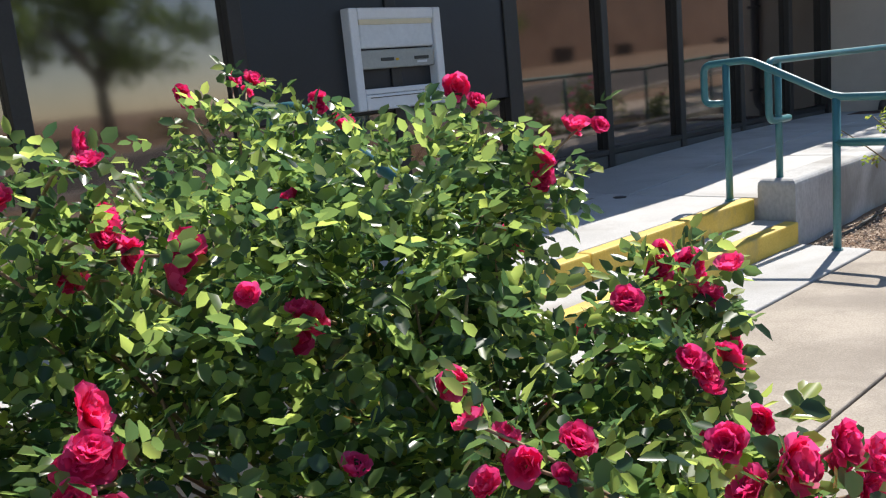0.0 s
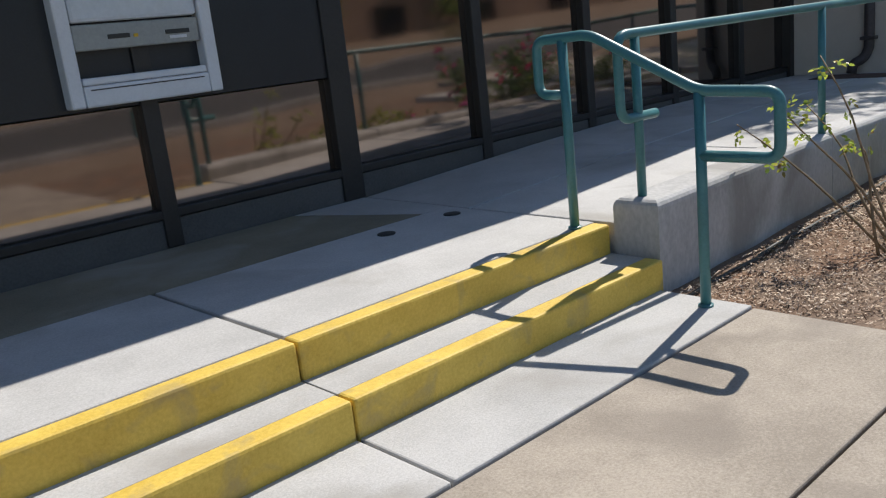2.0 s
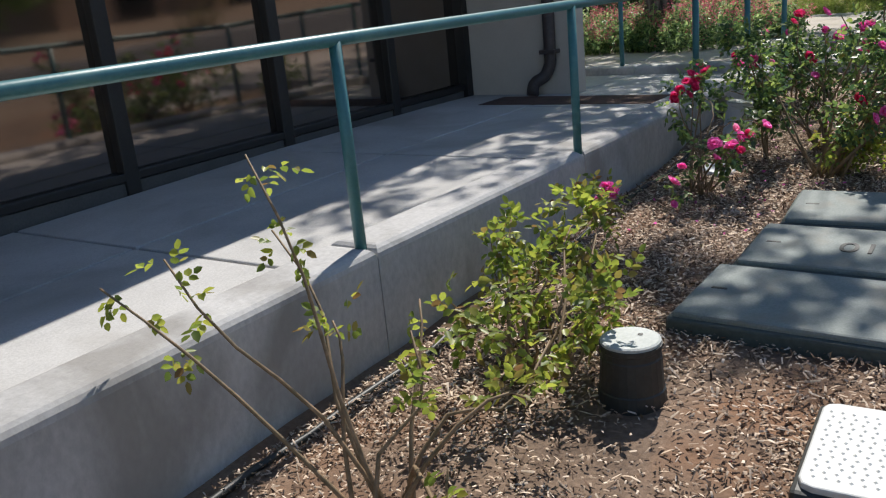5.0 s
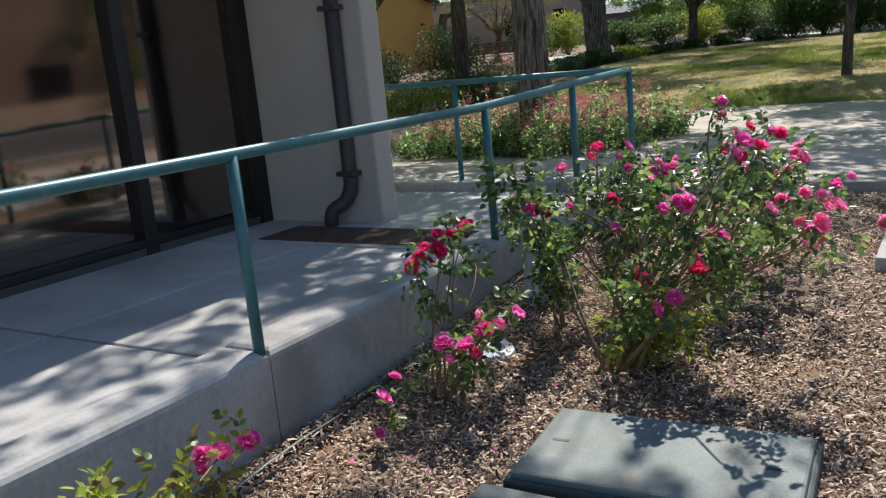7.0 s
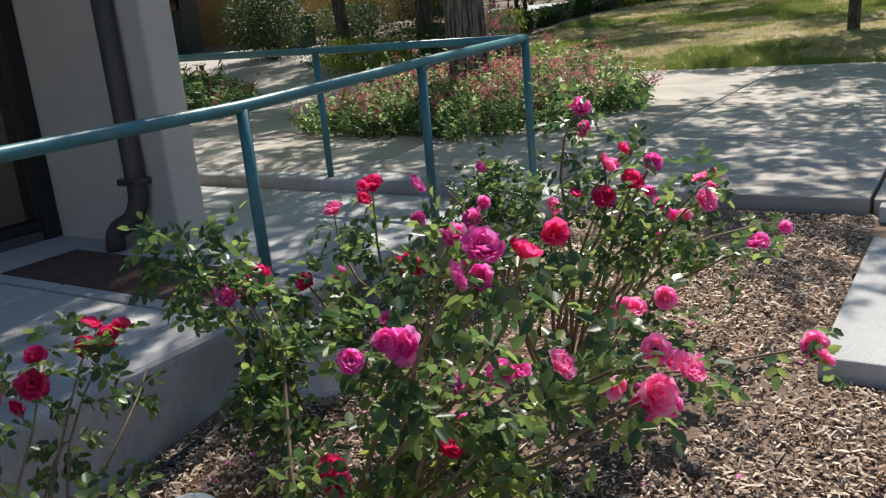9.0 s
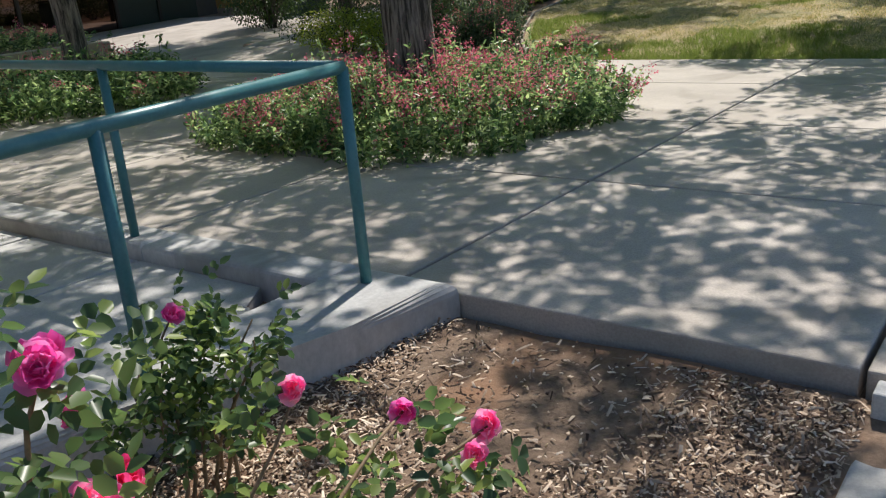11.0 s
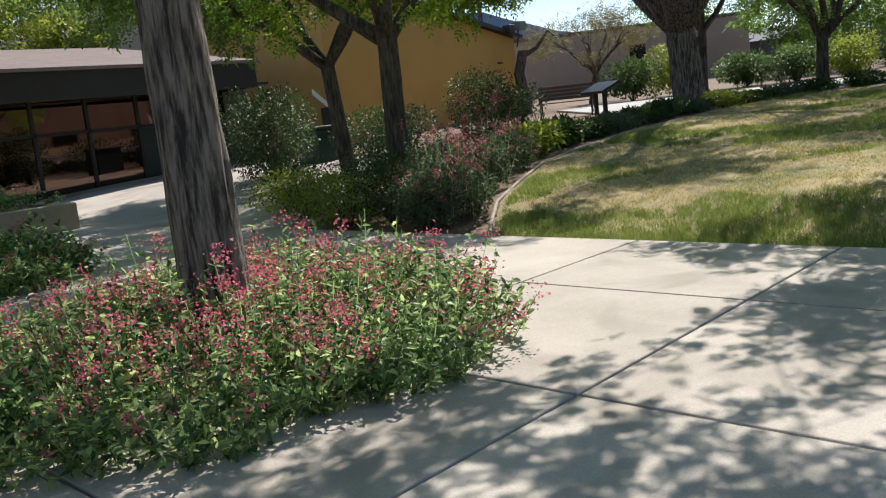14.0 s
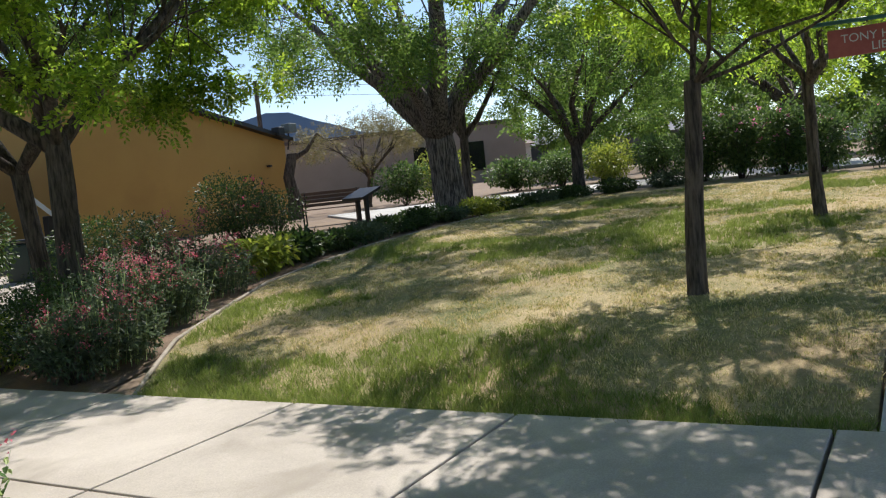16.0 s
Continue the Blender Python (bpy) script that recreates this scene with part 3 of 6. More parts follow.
def cash_machine():
    t = thing("deposit_machine", (3.69, WALL_Y - 0.08, 1.155), "white framed service machine with slots set in black cladding", "machine")
    S = lambda *a, **k: Shape().box(*a, **k)
    w, h = 0.86, 0.70
    part("frame_side", S(0, -0.07, 0, 0.075, 0.05, h, c=0.012), WHITEM, t)
    part("frame_side", S(w - 0.075, -0.07, 0, w, 0.05, h, c=0.012), WHITEM, t)
    part("frame_top", S(0.076, -0.07, h - 0.08, w - 0.076, 0.05, h, c=0.012), WHITEM, t)
    part("frame_bottom", S(0.076, -0.07, 0, w - 0.076, 0.05, 0.11, c=0.012), WHITEM, t)
    part("hood", S(0.08, -0.055, 0.425, w - 0.08, 0.0, 0.645, c=0.02), surface("pale_blue_hood", (0.52, 0.57, 0.62), (0.62, 0.67, 0.72), 30, 5, 0.25, 0.02), t, "pale blue hood over the screen")
    part("hood_strip", S(0.085, -0.060, 0.585, w - 0.085, -0.05, 0.640, c=0.004), surface("cream_strip", (0.55, 0.50, 0.36), (0.62, 0.57, 0.42), 30, 5, 0.4, 0.0), t, "cream strip along the top of the hood")
    part("recess", S(0.077, 0.03, 0.11, w - 0.077, 0.06, 0.5), surface("blue_grey_recess", (0.30, 0.36, 0.46), (0.40, 0.46, 0.55), 30, 4, 0.4, 0.02), t)
    part("console", S(0.08, -0.045, 0.285, w - 0.08, 0.03, 0.415, c=0.01), surface("grey_console", (0.28, 0.30, 0.29), (0.36, 0.38, 0.37), 50, 4, 0.5, 0.03), t, "grey console with slots")
    part("shelf", S(0.08, -0.062, 0.112, w - 0.08, 0.03, 0.150, c=0.01), WHITEM, t)
    part("seam", S(0.11, -0.0725, 0.085, w - 0.11, -0.069, 0.091), BLACKP, t)
    for x, ww in ((0.26, 0.12), (0.58, 0.14)):
        part("slot", S(x, -0.050, 0.335, x + ww, -0.043, 0.358, c=0.002), BLACKP, t, "black slot")
    part("slot_trim", S(0.60, -0.050, 0.310, 0.70, -0.043, 0.326, c=0.002), WHITEM, t)
    part("lamp", S(0.40, -0.050, 0.335, 0.425, -0.043, 0.352, c=0.002), plain("amber_button", (0.6, 0.38, 0.03), 0.4), t, "small amber button")


# ---- plaza, lawn and outlying ground ----
XJ, YJ = [13.42, 15.18, 16.95, 18.78, 20.50], [-3.0, -1.22, 0.54, 2.30, 4.03, 5.80, 7.55, 9.3, 11.0, 12.7]


def pavements():
    ground_sheet()
    t = thing("plaza_pavement", (0, 0, 0), "buff concrete plaza in large square slabs, dappled and stained", "pavement", kind="structure")
    for a, b in zip(XJ, XJ[1:]):
        for c, d in zip(YJ, YJ[1:]):
            slab(t, a + 0.004, c + 0.004, b - 0.004, d - 0.004, 0.432, 0.14, PLAZA)
    for a, b in ((12.0, 13.42), (20.5, 22.3), (22.3, 24.1)):
        for c, d in zip(YJ[7 if a > 13 else 8:], YJ[8 if a > 13 else 9:]):
            o = [(a + 0.006, c + 0.006), (b - 0.006, c + 0.006), (b - 0.006, d - 0.006), (a + 0.006, d - 0.006)]
            part("slab", Shape().prism(o, 0.2, lambda x, y: max(0.432, ground_z(x) + 0.03), 0.006), PLAZA, t)
    for a, b in ((8.0, 14.0), (14.0, 20.5), (20.5, 24.0), (24.0, 27.5)):
        for c, d in ((12.7, 17.5), (17.5, 22.0)):
            o = [(a + 0.006, c + 0.006), (b - 0.006, c + 0.006), (b - 0.006, d - 0.006), (a + 0.006, d - 0.006)]
            part("slab", Shape().prism(o, 0.2, lambda x, y: max(0.43, ground_z(x) + 0.03), 0.006), PLAZA, t)
    # path along the lawn's near side, pale
    for a, b in zip([11.62, 13.30], [13.29, 13.41]):
        slab(t, a, -1.6, b, 0.50, 0.335 if a < 13 else 0.425, 0.14, CONC)
    for a, b in zip([20.5, 23.5, 26.5, 29.5, 32.5], [23.5, 26.5, 29.5, 32.5, 36]):
        o = [(a + 0.006, -2.2), (b - 0.006, -2.2), (b - 0.006, 0.34), (a + 0.006, 0.34)]
        part("path_slab", Shape().prism(o, lambda x, y: ground_z(x) - 0.2, lambda x, y: max(0.43, ground_z(x) + 0.02), 0.006), CONC, t)
    patch("planting_bed", [(5.44, -2.4), (13.40, -2.4), (13.40, 2.42), (5.44, 2.44)], SOIL, "brown bed of soil strewn with wood chips", "planting bed", 0.0, 0.2, 0.012)
    patch("rose_bed", [(-3.8, -0.66), (2.04, -0.66), (2.04, 1.92), (1.4, 2.6), (-3.8, 2.6)], SOIL, "brown mulched bed under the red rose bush", "planting bed", 0.02, 0.25, 0.012)
    patch("lawn", [(20.52, 0.36), (37.5, 0.36), (38.5, 5), (37, 8.0), (33, 9.05), (29, 9.2), (25.3, 8.5), (22.0, 6.8), (20.52, 5.75)], TURF, "patchy lawn of green and straw-coloured turf", "lawn", 0.02, 0.3, 0.018)
    patch("shrub_bed", [(20.52, 5.0), (30, 7.6), (36, 8.4), (36, 12), (31, 15.5), (27, 18), (21.5, 12.5), (20.52, 9.2)], SOIL, "dark soil under the shrub border", "planting bed", -0.012, 0.5, 0.006)
    # far walk and road
    o = [(34.5, 13.0), (38.8, 8.2), (39.5, 2), (39.5, -12), (43, -12), (43, 3), (42, 10), (38.5, 17.5)]
    s = Shape().prism(o, lambda x, y: ground_z(x) - 0.2, lambda x, y: ground_z(x) + 0.04, 0.02)
    structure("far_walk", s, CONC, "pale concrete walk behind the hedges", "walk")
    xs = [-80, 5.45, 7.3, 9.0, 10.2, 11.5, 13.4, 20.5, 22, 25, 30, 36, 60, 120]
    s = Shape()
    for a, b in zip(xs, xs[1:]):
        s.prism([(a, -14), (b, -14), (b, -5.2), (a, -5.2)], lambda x, y: ground_z(x) - 0.2, lambda x, y: ground_z(x) - 0.012)
    structure("road", s, ASPHALT, "grey asphalt road", "road")
    for y0, nm in ((-5.2, "kerb"), (-14.2, "kerb")):
        s = Shape()
        for a, b in zip(xs, xs[1:]):
            s.prism([(a, y0), (b, y0), (b, y0 + 0.18), (a, y0 + 0.18)], lambda x, y: ground_z(x) - 0.2, lambda x, y: ground_z(x) + 0.11)
        structure(nm, s, CONC, "pale concrete kerb beside the road", "kerb")
    s = Shape()
    for a, b in zip(xs, xs[1:]):
        s.prism([(a, -30), (b, -30), (b, -14.2), (a, -14.2)], lambda x, y: ground_z(x) - 0.2, lambda x, y: ground_z(x) + 0.1 + max(0, (-16 - y)) * 0.05)
    structure("dry_verge", s, EARTH, "dry brown verge across the road", "verge")


ground_done = pavements()
steps()
raised_walk()
landing()
low_wall()
edging()
near_building()
handrail(5.33, "handrails on the steps")
handrail(1.81, "handrails on the steps")
guard_rail()
downspout()
cash_machine()


# ---- roses ----
def sprigs(rng, at, out, pairs, rachis, leaf, width, droop=0.3, oval=False):
    """Compound leaves: leaflets in pairs along a short stalk, one at its end."""
    n = len(at)
    d = out + rng.normal(0, 0.6, (n, 3))
    d[:, 2] -= droop
    d /= np.linalg.norm(d, axis=1, keepdims=True) + 1e-9
    side = np.cross(d, rng.normal(0, 0.5, (n, 3)) + (0, 0, 1))
    side /= np.linalg.norm(side, axis=1, keepdims=True) + 1e-9
    nor = np.cross(side, d)
    L = (rachis * rng.uniform(0.7, 1.25, n))[:, None]
    quads = []
    for k in range(pairs):
        u = (k + 0.7) / (pairs + 0.3)
        foot = at + d * L * u - nor * (L * 0.25 * u * u)
        for s in (-1, 1):
            w = side * s * 0.85 + d * 0.5 + nor * rng.normal(-0.15, 0.3, (n, 1))
            w /= np.linalg.norm(w, axis=1, keepdims=True)
            quads.append((foot, w))
    quads.append((at + d * L - nor * L * 0.25, d - nor * 0.3))
    vs = []
    for foot, w in quads:
        l, wd = leaf * rng.uniform(0.75, 1.15, (n, 1)), width * rng.uniform(0.75, 1.15, (n, 1))
        across = np.cross(w, nor + rng.normal(0, 0.25, (n, 3)))
        across /= np.linalg.norm(across, axis=1, keepdims=True) + 1e-9
        if oval:
            f1, f2 = nor * wd * rng.uniform(0.05, 0.28, (n, 1)), nor * l * rng.uniform(-0.05, 0.22, (n, 1))
            vs.append(np.stack([foot, foot + w * l * 0.28 - across * wd * 0.46 + f1, foot + w * l * 0.68 - across * wd * 0.44 + f1 - f2 * 0.5, foot + w * l - f2,
                                foot + w * l * 0.68 + across * wd * 0.44 + f1 - f2 * 0.5, foot + w * l * 0.28 + across * wd * 0.46 + f1], 1))
        else:
            vs.append(np.stack([foot, foot + w * l * 0.5 - across * wd * 0.5 + nor * wd * 0.12, foot + w * l, foot + w * l * 0.5 + across * wd * 0.5 + nor * wd * 0.12], 1))
    v = np.stack(vs, 1).reshape(-1, 3)
    if oval:
        f = np.array([[0, 1, 2, 3], [0, 3, 4, 5]])
        return v, (f[None] + (np.arange(len(v) // 6) * 6)[:, None, None]).reshape(-1, 4)
    f = np.array([[0, 1, 2, 3]])
    return v, (f[None] + (np.arange(len(v) // 4) * 4)[:, None, None]).reshape(-1, 4)


def bloom_mesh(name, material, petals, size, openness, seed):
    """A double rose: rings of curved petals round a closed heart."""
    rng = np.random.default_rng(seed)
    vs, fs = [], []
    for ring, count in enumerate(petals):
        k = ring / max(1, len(petals) - 1)
        tilt = (0.15 + 1.15 * k) * openness
        for i in range(count):
            a = 2 * math.pi * (i + 0.5 * (ring % 2)) / count + rng.uniform(-0.25, 0.25)
            tl = tilt * rng.uniform(0.85, 1.15)
            R = np.array(Matrix.Rotation(a, 3, "Z") @ Matrix.Rotation(tl, 3, "Y"))
            L, W = size * (0.55 + 0.5 * k) * rng.uniform(0.9, 1.1), size * (0.42 + 0.55 * k)
            n, ph = len(vs), rng.uniform(0, 6.3)
            for u in (0.0, 0.45, 0.85, 1.0):
                for w in (-1, -0.5, 0, 0.5, 1):
                    width = W * (0.25 + 0.95 * math.sin(math.pi * (0.12 + 0.66 * u))) * 0.5
                    cup = 0.22 * size * (1 - w * w) * (1 - 0.5 * k) - (0.16 * size * k * u * u)
                    p = np.array([cup + 0.02 * size + 0.07 * size * rng.uniform(-1, 1) * u + 0.13 * size * u * u * math.sin(3.4 * w + ph), w * width, L * u - 0.06 * size * w * w * u])
                    vs.append(R @ p)
            fs += [(n + r * 5 + c, n + r * 5 + c + 1, n + r * 5 + c + 6, n + r * 5 + c + 5) for r in range(3) for c in range(4)]
    return mesh_of(name, (np.array(vs), np.array(fs)), material, smooth=True)


BLOOMS = {}
for key, m in (("crimson", CRIMSON), ("red", REDPET), ("magenta", MAGENTA), ("pale", PALEPINK)):
    BLOOMS[key] = [bloom_mesh("bloom", m, (4, 6, 8, 9), 0.042, 1.0, 3), bloom_mesh("bloom", m, (4, 5, 6), 0.038, 0.75, 4), bloom_mesh("bloom", m, (5, 7, 9), 0.042, 0.95, 5)]
BUD = bloom_mesh("bud", DRYFLO, (3, 4), 0.022, 0.4, 6)


def put_bloom(rng, parent, at, kind, out, scale=1.0):
    me = BUD if kind == "bud" else BLOOMS[kind][int(rng.integers(3))]
    q = Vector(out).normalized().to_track_quat("Z", "Y").to_matrix().to_4x4()
    m = Matrix.Translation(at) @ q @ Matrix.Rotation(rng.uniform(0, 6.28), 4, "Z") @ Matrix.Scale(scale * rng.uniform(0.85, 1.15), 4)
    part("bud" if kind == "bud" else "bloom", me, None, parent, loc=m)


def cane_path(a, b, sag, rng, n=7):
    a, b = Vector(a), Vector(b)
    w = Vector(rng.normal(0, 0.03, 3))
    return [a.lerp(b, i / (n - 1)) + Vector((0, 0, sag * math.sin(math.pi * i / (n - 1)))) + w * math.sin(2 * math.pi * i / (n - 1)) for i in range(n)]


def rose(label, base, tips, kinds, leaf_each, seed, leaf=0.034, bare=0.35, thick=0.008, extra_canes=0, spread=0.05, group="", mat=None, size=0.86):
    """A rose with canes from the base to the given tips, leaves along their upper part and blooms at the tips."""
    rng = np.random.default_rng(seed)
    t = thing("rose_bush", base, label, "rose bush", group)
    at, out = [], []
    base = Vector(base)
    tips = [Vector(p) for p in tips]
    ends = list(tips)
    for i in range(extra_canes):
        s = tips[i % len(tips)] - base
        ends.append(base + Vector((s.x * rng.uniform(0.4, 1.0) + rng.normal(0, 0.14), s.y * rng.uniform(0.4, 1.0) + rng.normal(0, 0.14), s.z * rng.uniform(0.4, 0.9))))
    for i, e in enumerate(ends):
        foot = Vector((rng.normal(0, 0.05), rng.normal(0, 0.05), -0.02))
        p = cane_path(foot, e - base, 0.10 * rng.uniform(0.3, 1.2), rng)
        part("cane", Shape().tube(p, [thick * (1 - 0.62 * k / 6) for k in range(7)], 6), CANE, t, smooth=True)
        n = int(leaf_each * rng.uniform(0.7, 1.3))
        tufts = np.append(bare + (0.97 - bare) * rng.uniform(0, 1, 3) ** 0.7, 0.96)
        which = rng.integers(0, 4, n)
        u = np.clip(tufts[which] + rng.normal(0, 0.035, n), bare * 0.9, 0.99)
        pts = np.array([tuple(v) for v in p])
        c = np.stack([np.interp(u, np.linspace(0, 1, 7), pts[:, k]) for k in range(3)], 1)
        # leaves sit on short side shoots
        shoots = rng.normal(0, 0.75, (4, 3))[which] * spread + rng.normal(0, 0.8, (n, 3)) * (spread * (0.35 + 0.5 * u))[:, None]
        at.append(c + shoots)
        out.append(shoots / (np.linalg.norm(shoots, axis=1, keepdims=True) + 1e-6))
    at, out = np.concatenate(at), np.concatenate(out)
    if len(at):
        part("foliage", sprigs(rng, at, out, 2, leaf * 1.7, leaf, leaf * 0.66, 0.1, True), mat or ROSELEAF, t)
    for e, k in zip(tips, kinds):
        if k:
            put_bloom(rng, t, e - base, k, (rng.normal(-0.35, 0.4), rng.normal(-0.5, 0.4), 0.6), size)
            for _ in range(int(rng.integers(0, 3))):
                put_bloom(rng, t, e - base + Vector(rng.normal(0, 0.045, 3)), k, (rng.normal(-0.3, 0.5), rng.normal(-0.4, 0.5), 0.5), size * 0.85)
    return t


def rose_heads():
    """Where the crimson rose carries its flower heads."""
    return [(1.43, 2.35, 1.36), (1.35, 2.30, 1.36), (1.22, 2.35, 1.30), (1.46, 1.90, 1.20), (1.57, 1.51, 1.23), (1.53, 1.16, 1.16), (1.50, 1.25, 1.04), (1.60, 1.45, 0.90), (1.62, 1.38, 1.00),
            (1.57, 0.92, 0.87), (1.61, 0.94, 0.82), (1.54, 0.87, 0.80), (1.58, 0.98, 0.78), (1.29, 0.74, 0.74), (1.36, 0.80, 0.72), (1.03, 0.47, 0.75), (1.07, 0.42, 0.77), (1.10, 0.50, 0.70),
            (0.98, 0.50, 0.72), (1.05, 0.38, 0.72), (0.83, 0.76, 0.74), (0.80, 0.83, 0.80), (0.86, 0.72, 0.72), (0.68, 1.40, 1.03), (0.50, 1.48, 1.02), (0.57, 1.46, 1.08), (0.56, 1.50, 1.24),
            (0.36, 1.12, 0.84), (0.33, 1.10, 0.80), (0.84, 1.28, 0.88), (1.20, 0.66, 0.62), (1.45, 0.80, 0.55), (1.50, 0.95, 0.62)]


def mound_rose():
    """The dense crimson rose beside the path."""
    rng = np.random.default_rng(11)
    base = Vector((1.0, 1.45, 0.01))
    t = thing("rose_bush", base, "dense crimson rose bush in full leaf and bloom beside the path", "rose bush", "rose bushes")
    blobs = [(1.22, 2.08, .93, .34), (0.86, 1.72, .84, .28), (1.28, 1.50, .90, .29), (1.0, 1.35, .82, .36), (1.42, .94, .72, .16), (1.34, .90, .54, .20), (0.6, 1.4, .64, .34), (1.1, 1.0, .52, .32),
             (.35, 1.9, .72, .36), (1.2, .75, .42, .18), (1.02, .58, .58, .14), (.1, 1.6, .6, .3), (1.32, 1.3, .5, .28), (0.7, 1.05, .42, .28), (-.15, 2.25, .86, .34), (1.36, 1.75, .75, .26), (-.3, 1.75, .6, .3), (.43, 1.62, 1.02, .20), (1.40, 1.28, .98, .13)]
    at, out = [], []
    for x, y, z, r in blobs:
        n = int(3700 * r * r)
        d = rng.normal(0, 1, (n, 3))
        d /= np.linalg.norm(d, axis=1, keepdims=True)
        lump = 1 + 0.22 * np.sin(d[:, 0] * 5 + x * 9) * np.sin(d[:, 1] * 6 + y * 5) + 0.12 * np.sin(d[:, 2] * 9)
        c = np.array((x, y, z)) + d * (r * lump * rng.uniform(0.25, 1.0, n) ** 0.45)[:, None]
        keep = c[:, 2] > 0.16
        at.append(c[keep])
        out.append(d[keep])
        for _ in range(5):
            e = Vector((x, y, z)) + Vector(rng.normal(0, 0.35, 3)) * r
            foot = Vector((rng.normal(0, 0.28), rng.normal(0, 0.25), -0.02))
            part("cane", Shape().tube(cane_path(foot, e - base, 0.06, rng), [0.007 * (1 - 0.6 * k / 6) for k in range(7)], 6), CANE, t, smooth=True)
    # young shoots that stand out of the crown
    for x, y, z in ((1.50, 1.45, 1.20), (1.28, 1.8, 1.24), (1.58, .95, .85)):
        a = Vector((x, y, z)) - Vector((0.05, 0.02, 0.35))
        part("cane", Shape().tube(cane_path(a - base, a.lerp(Vector((x, y, z)), 0.85) - base, 0.0, rng), [0.005 * (1 - 0.5 * k / 6) for k in range(7)], 6), CANE, t, smooth=True)
        u = rng.uniform(0.2, 1, 46)[:, None]
        sh = rng.normal(0, 0.035, (46, 3))
        at.append(np.array(a) * (1 - u) + np.array((x, y, z)) * u + sh)
        out.append(sh / np.linalg.norm(sh, axis=1, keepdims=True))
    spots = rose_heads()
    for p in spots:
        # a leafy stalk under every head
        c = Vector(blobs[min(range(len(blobs)), key=lambda i: (Vector(blobs[i][:3]) - Vector(p)).length)][:3])
        a = Vector(p).lerp(c, 0.55)
        part("cane", Shape().tube([a - base, a.lerp(Vector(p), 0.5) + Vector((0, 0, 0.01)) - base, Vector(p) - base], [0.004, 0.0035, 0.003], 5), CANE, t, smooth=True)
        u = rng.uniform(0.1, 0.95, 9)[:, None]
        sh = rng.normal(0, 0.028, (9, 3))
        at.append(np.array(a) * (1 - u) + np.array(p) * u + sh)
        out.append(sh / np.linalg.norm(sh, axis=1, keepdims=True))
    at, out = np.concatenate(at) - np.array(base), np.concatenate(out)
    part("foliage", sprigs(rng, at, out, 2, 0.066, 0.039, 0.027, 0.05, True), MOUNDLEAF, t)
    for i, p in enumerate(spots):
        for k in range(2 + i % 2):
            off = Vector(rng.normal(0, 0.038, 3)) if k else Vector()
            put_bloom(rng, t, Vector(p) + off - base, ("crimson", "red", "crimson", "crimson")[(i + k) % 4], (rng.normal(0, 0.5), -0.6 + rng.normal(0, 0.4), 0.5 + rng.normal(0, 0.3)), rng.uniform(0.6, 0.9))
    done = 0
    while done < 52:
        b = blobs[int(rng.integers(len(blobs)))]
        d = Vector(rng.normal(0, 1, 3)).normalized()
        p = Vector(b[:3]) + d * (b[3] * 1.06)
        if p.z < 0.25 or p.y < 0.4 or d.z < -0.3 or any((p - Vector(q[:3])).length < q[3] * 1.02 for q in blobs if q is not b):
            continue
        done += 1
        put_bloom(rng, t, p - base, "bud" if done % 6 == 0 else ("crimson", "red")[done % 2], d + Vector((0, -0.3, 0.3)), 0.75)
        if done % 3 == 0:
            put_bloom(rng, t, p + Vector(rng.normal(0, 0.045, 3)) - base, "crimson", d + Vector((0.2, -0.4, 0.1)), 0.7)


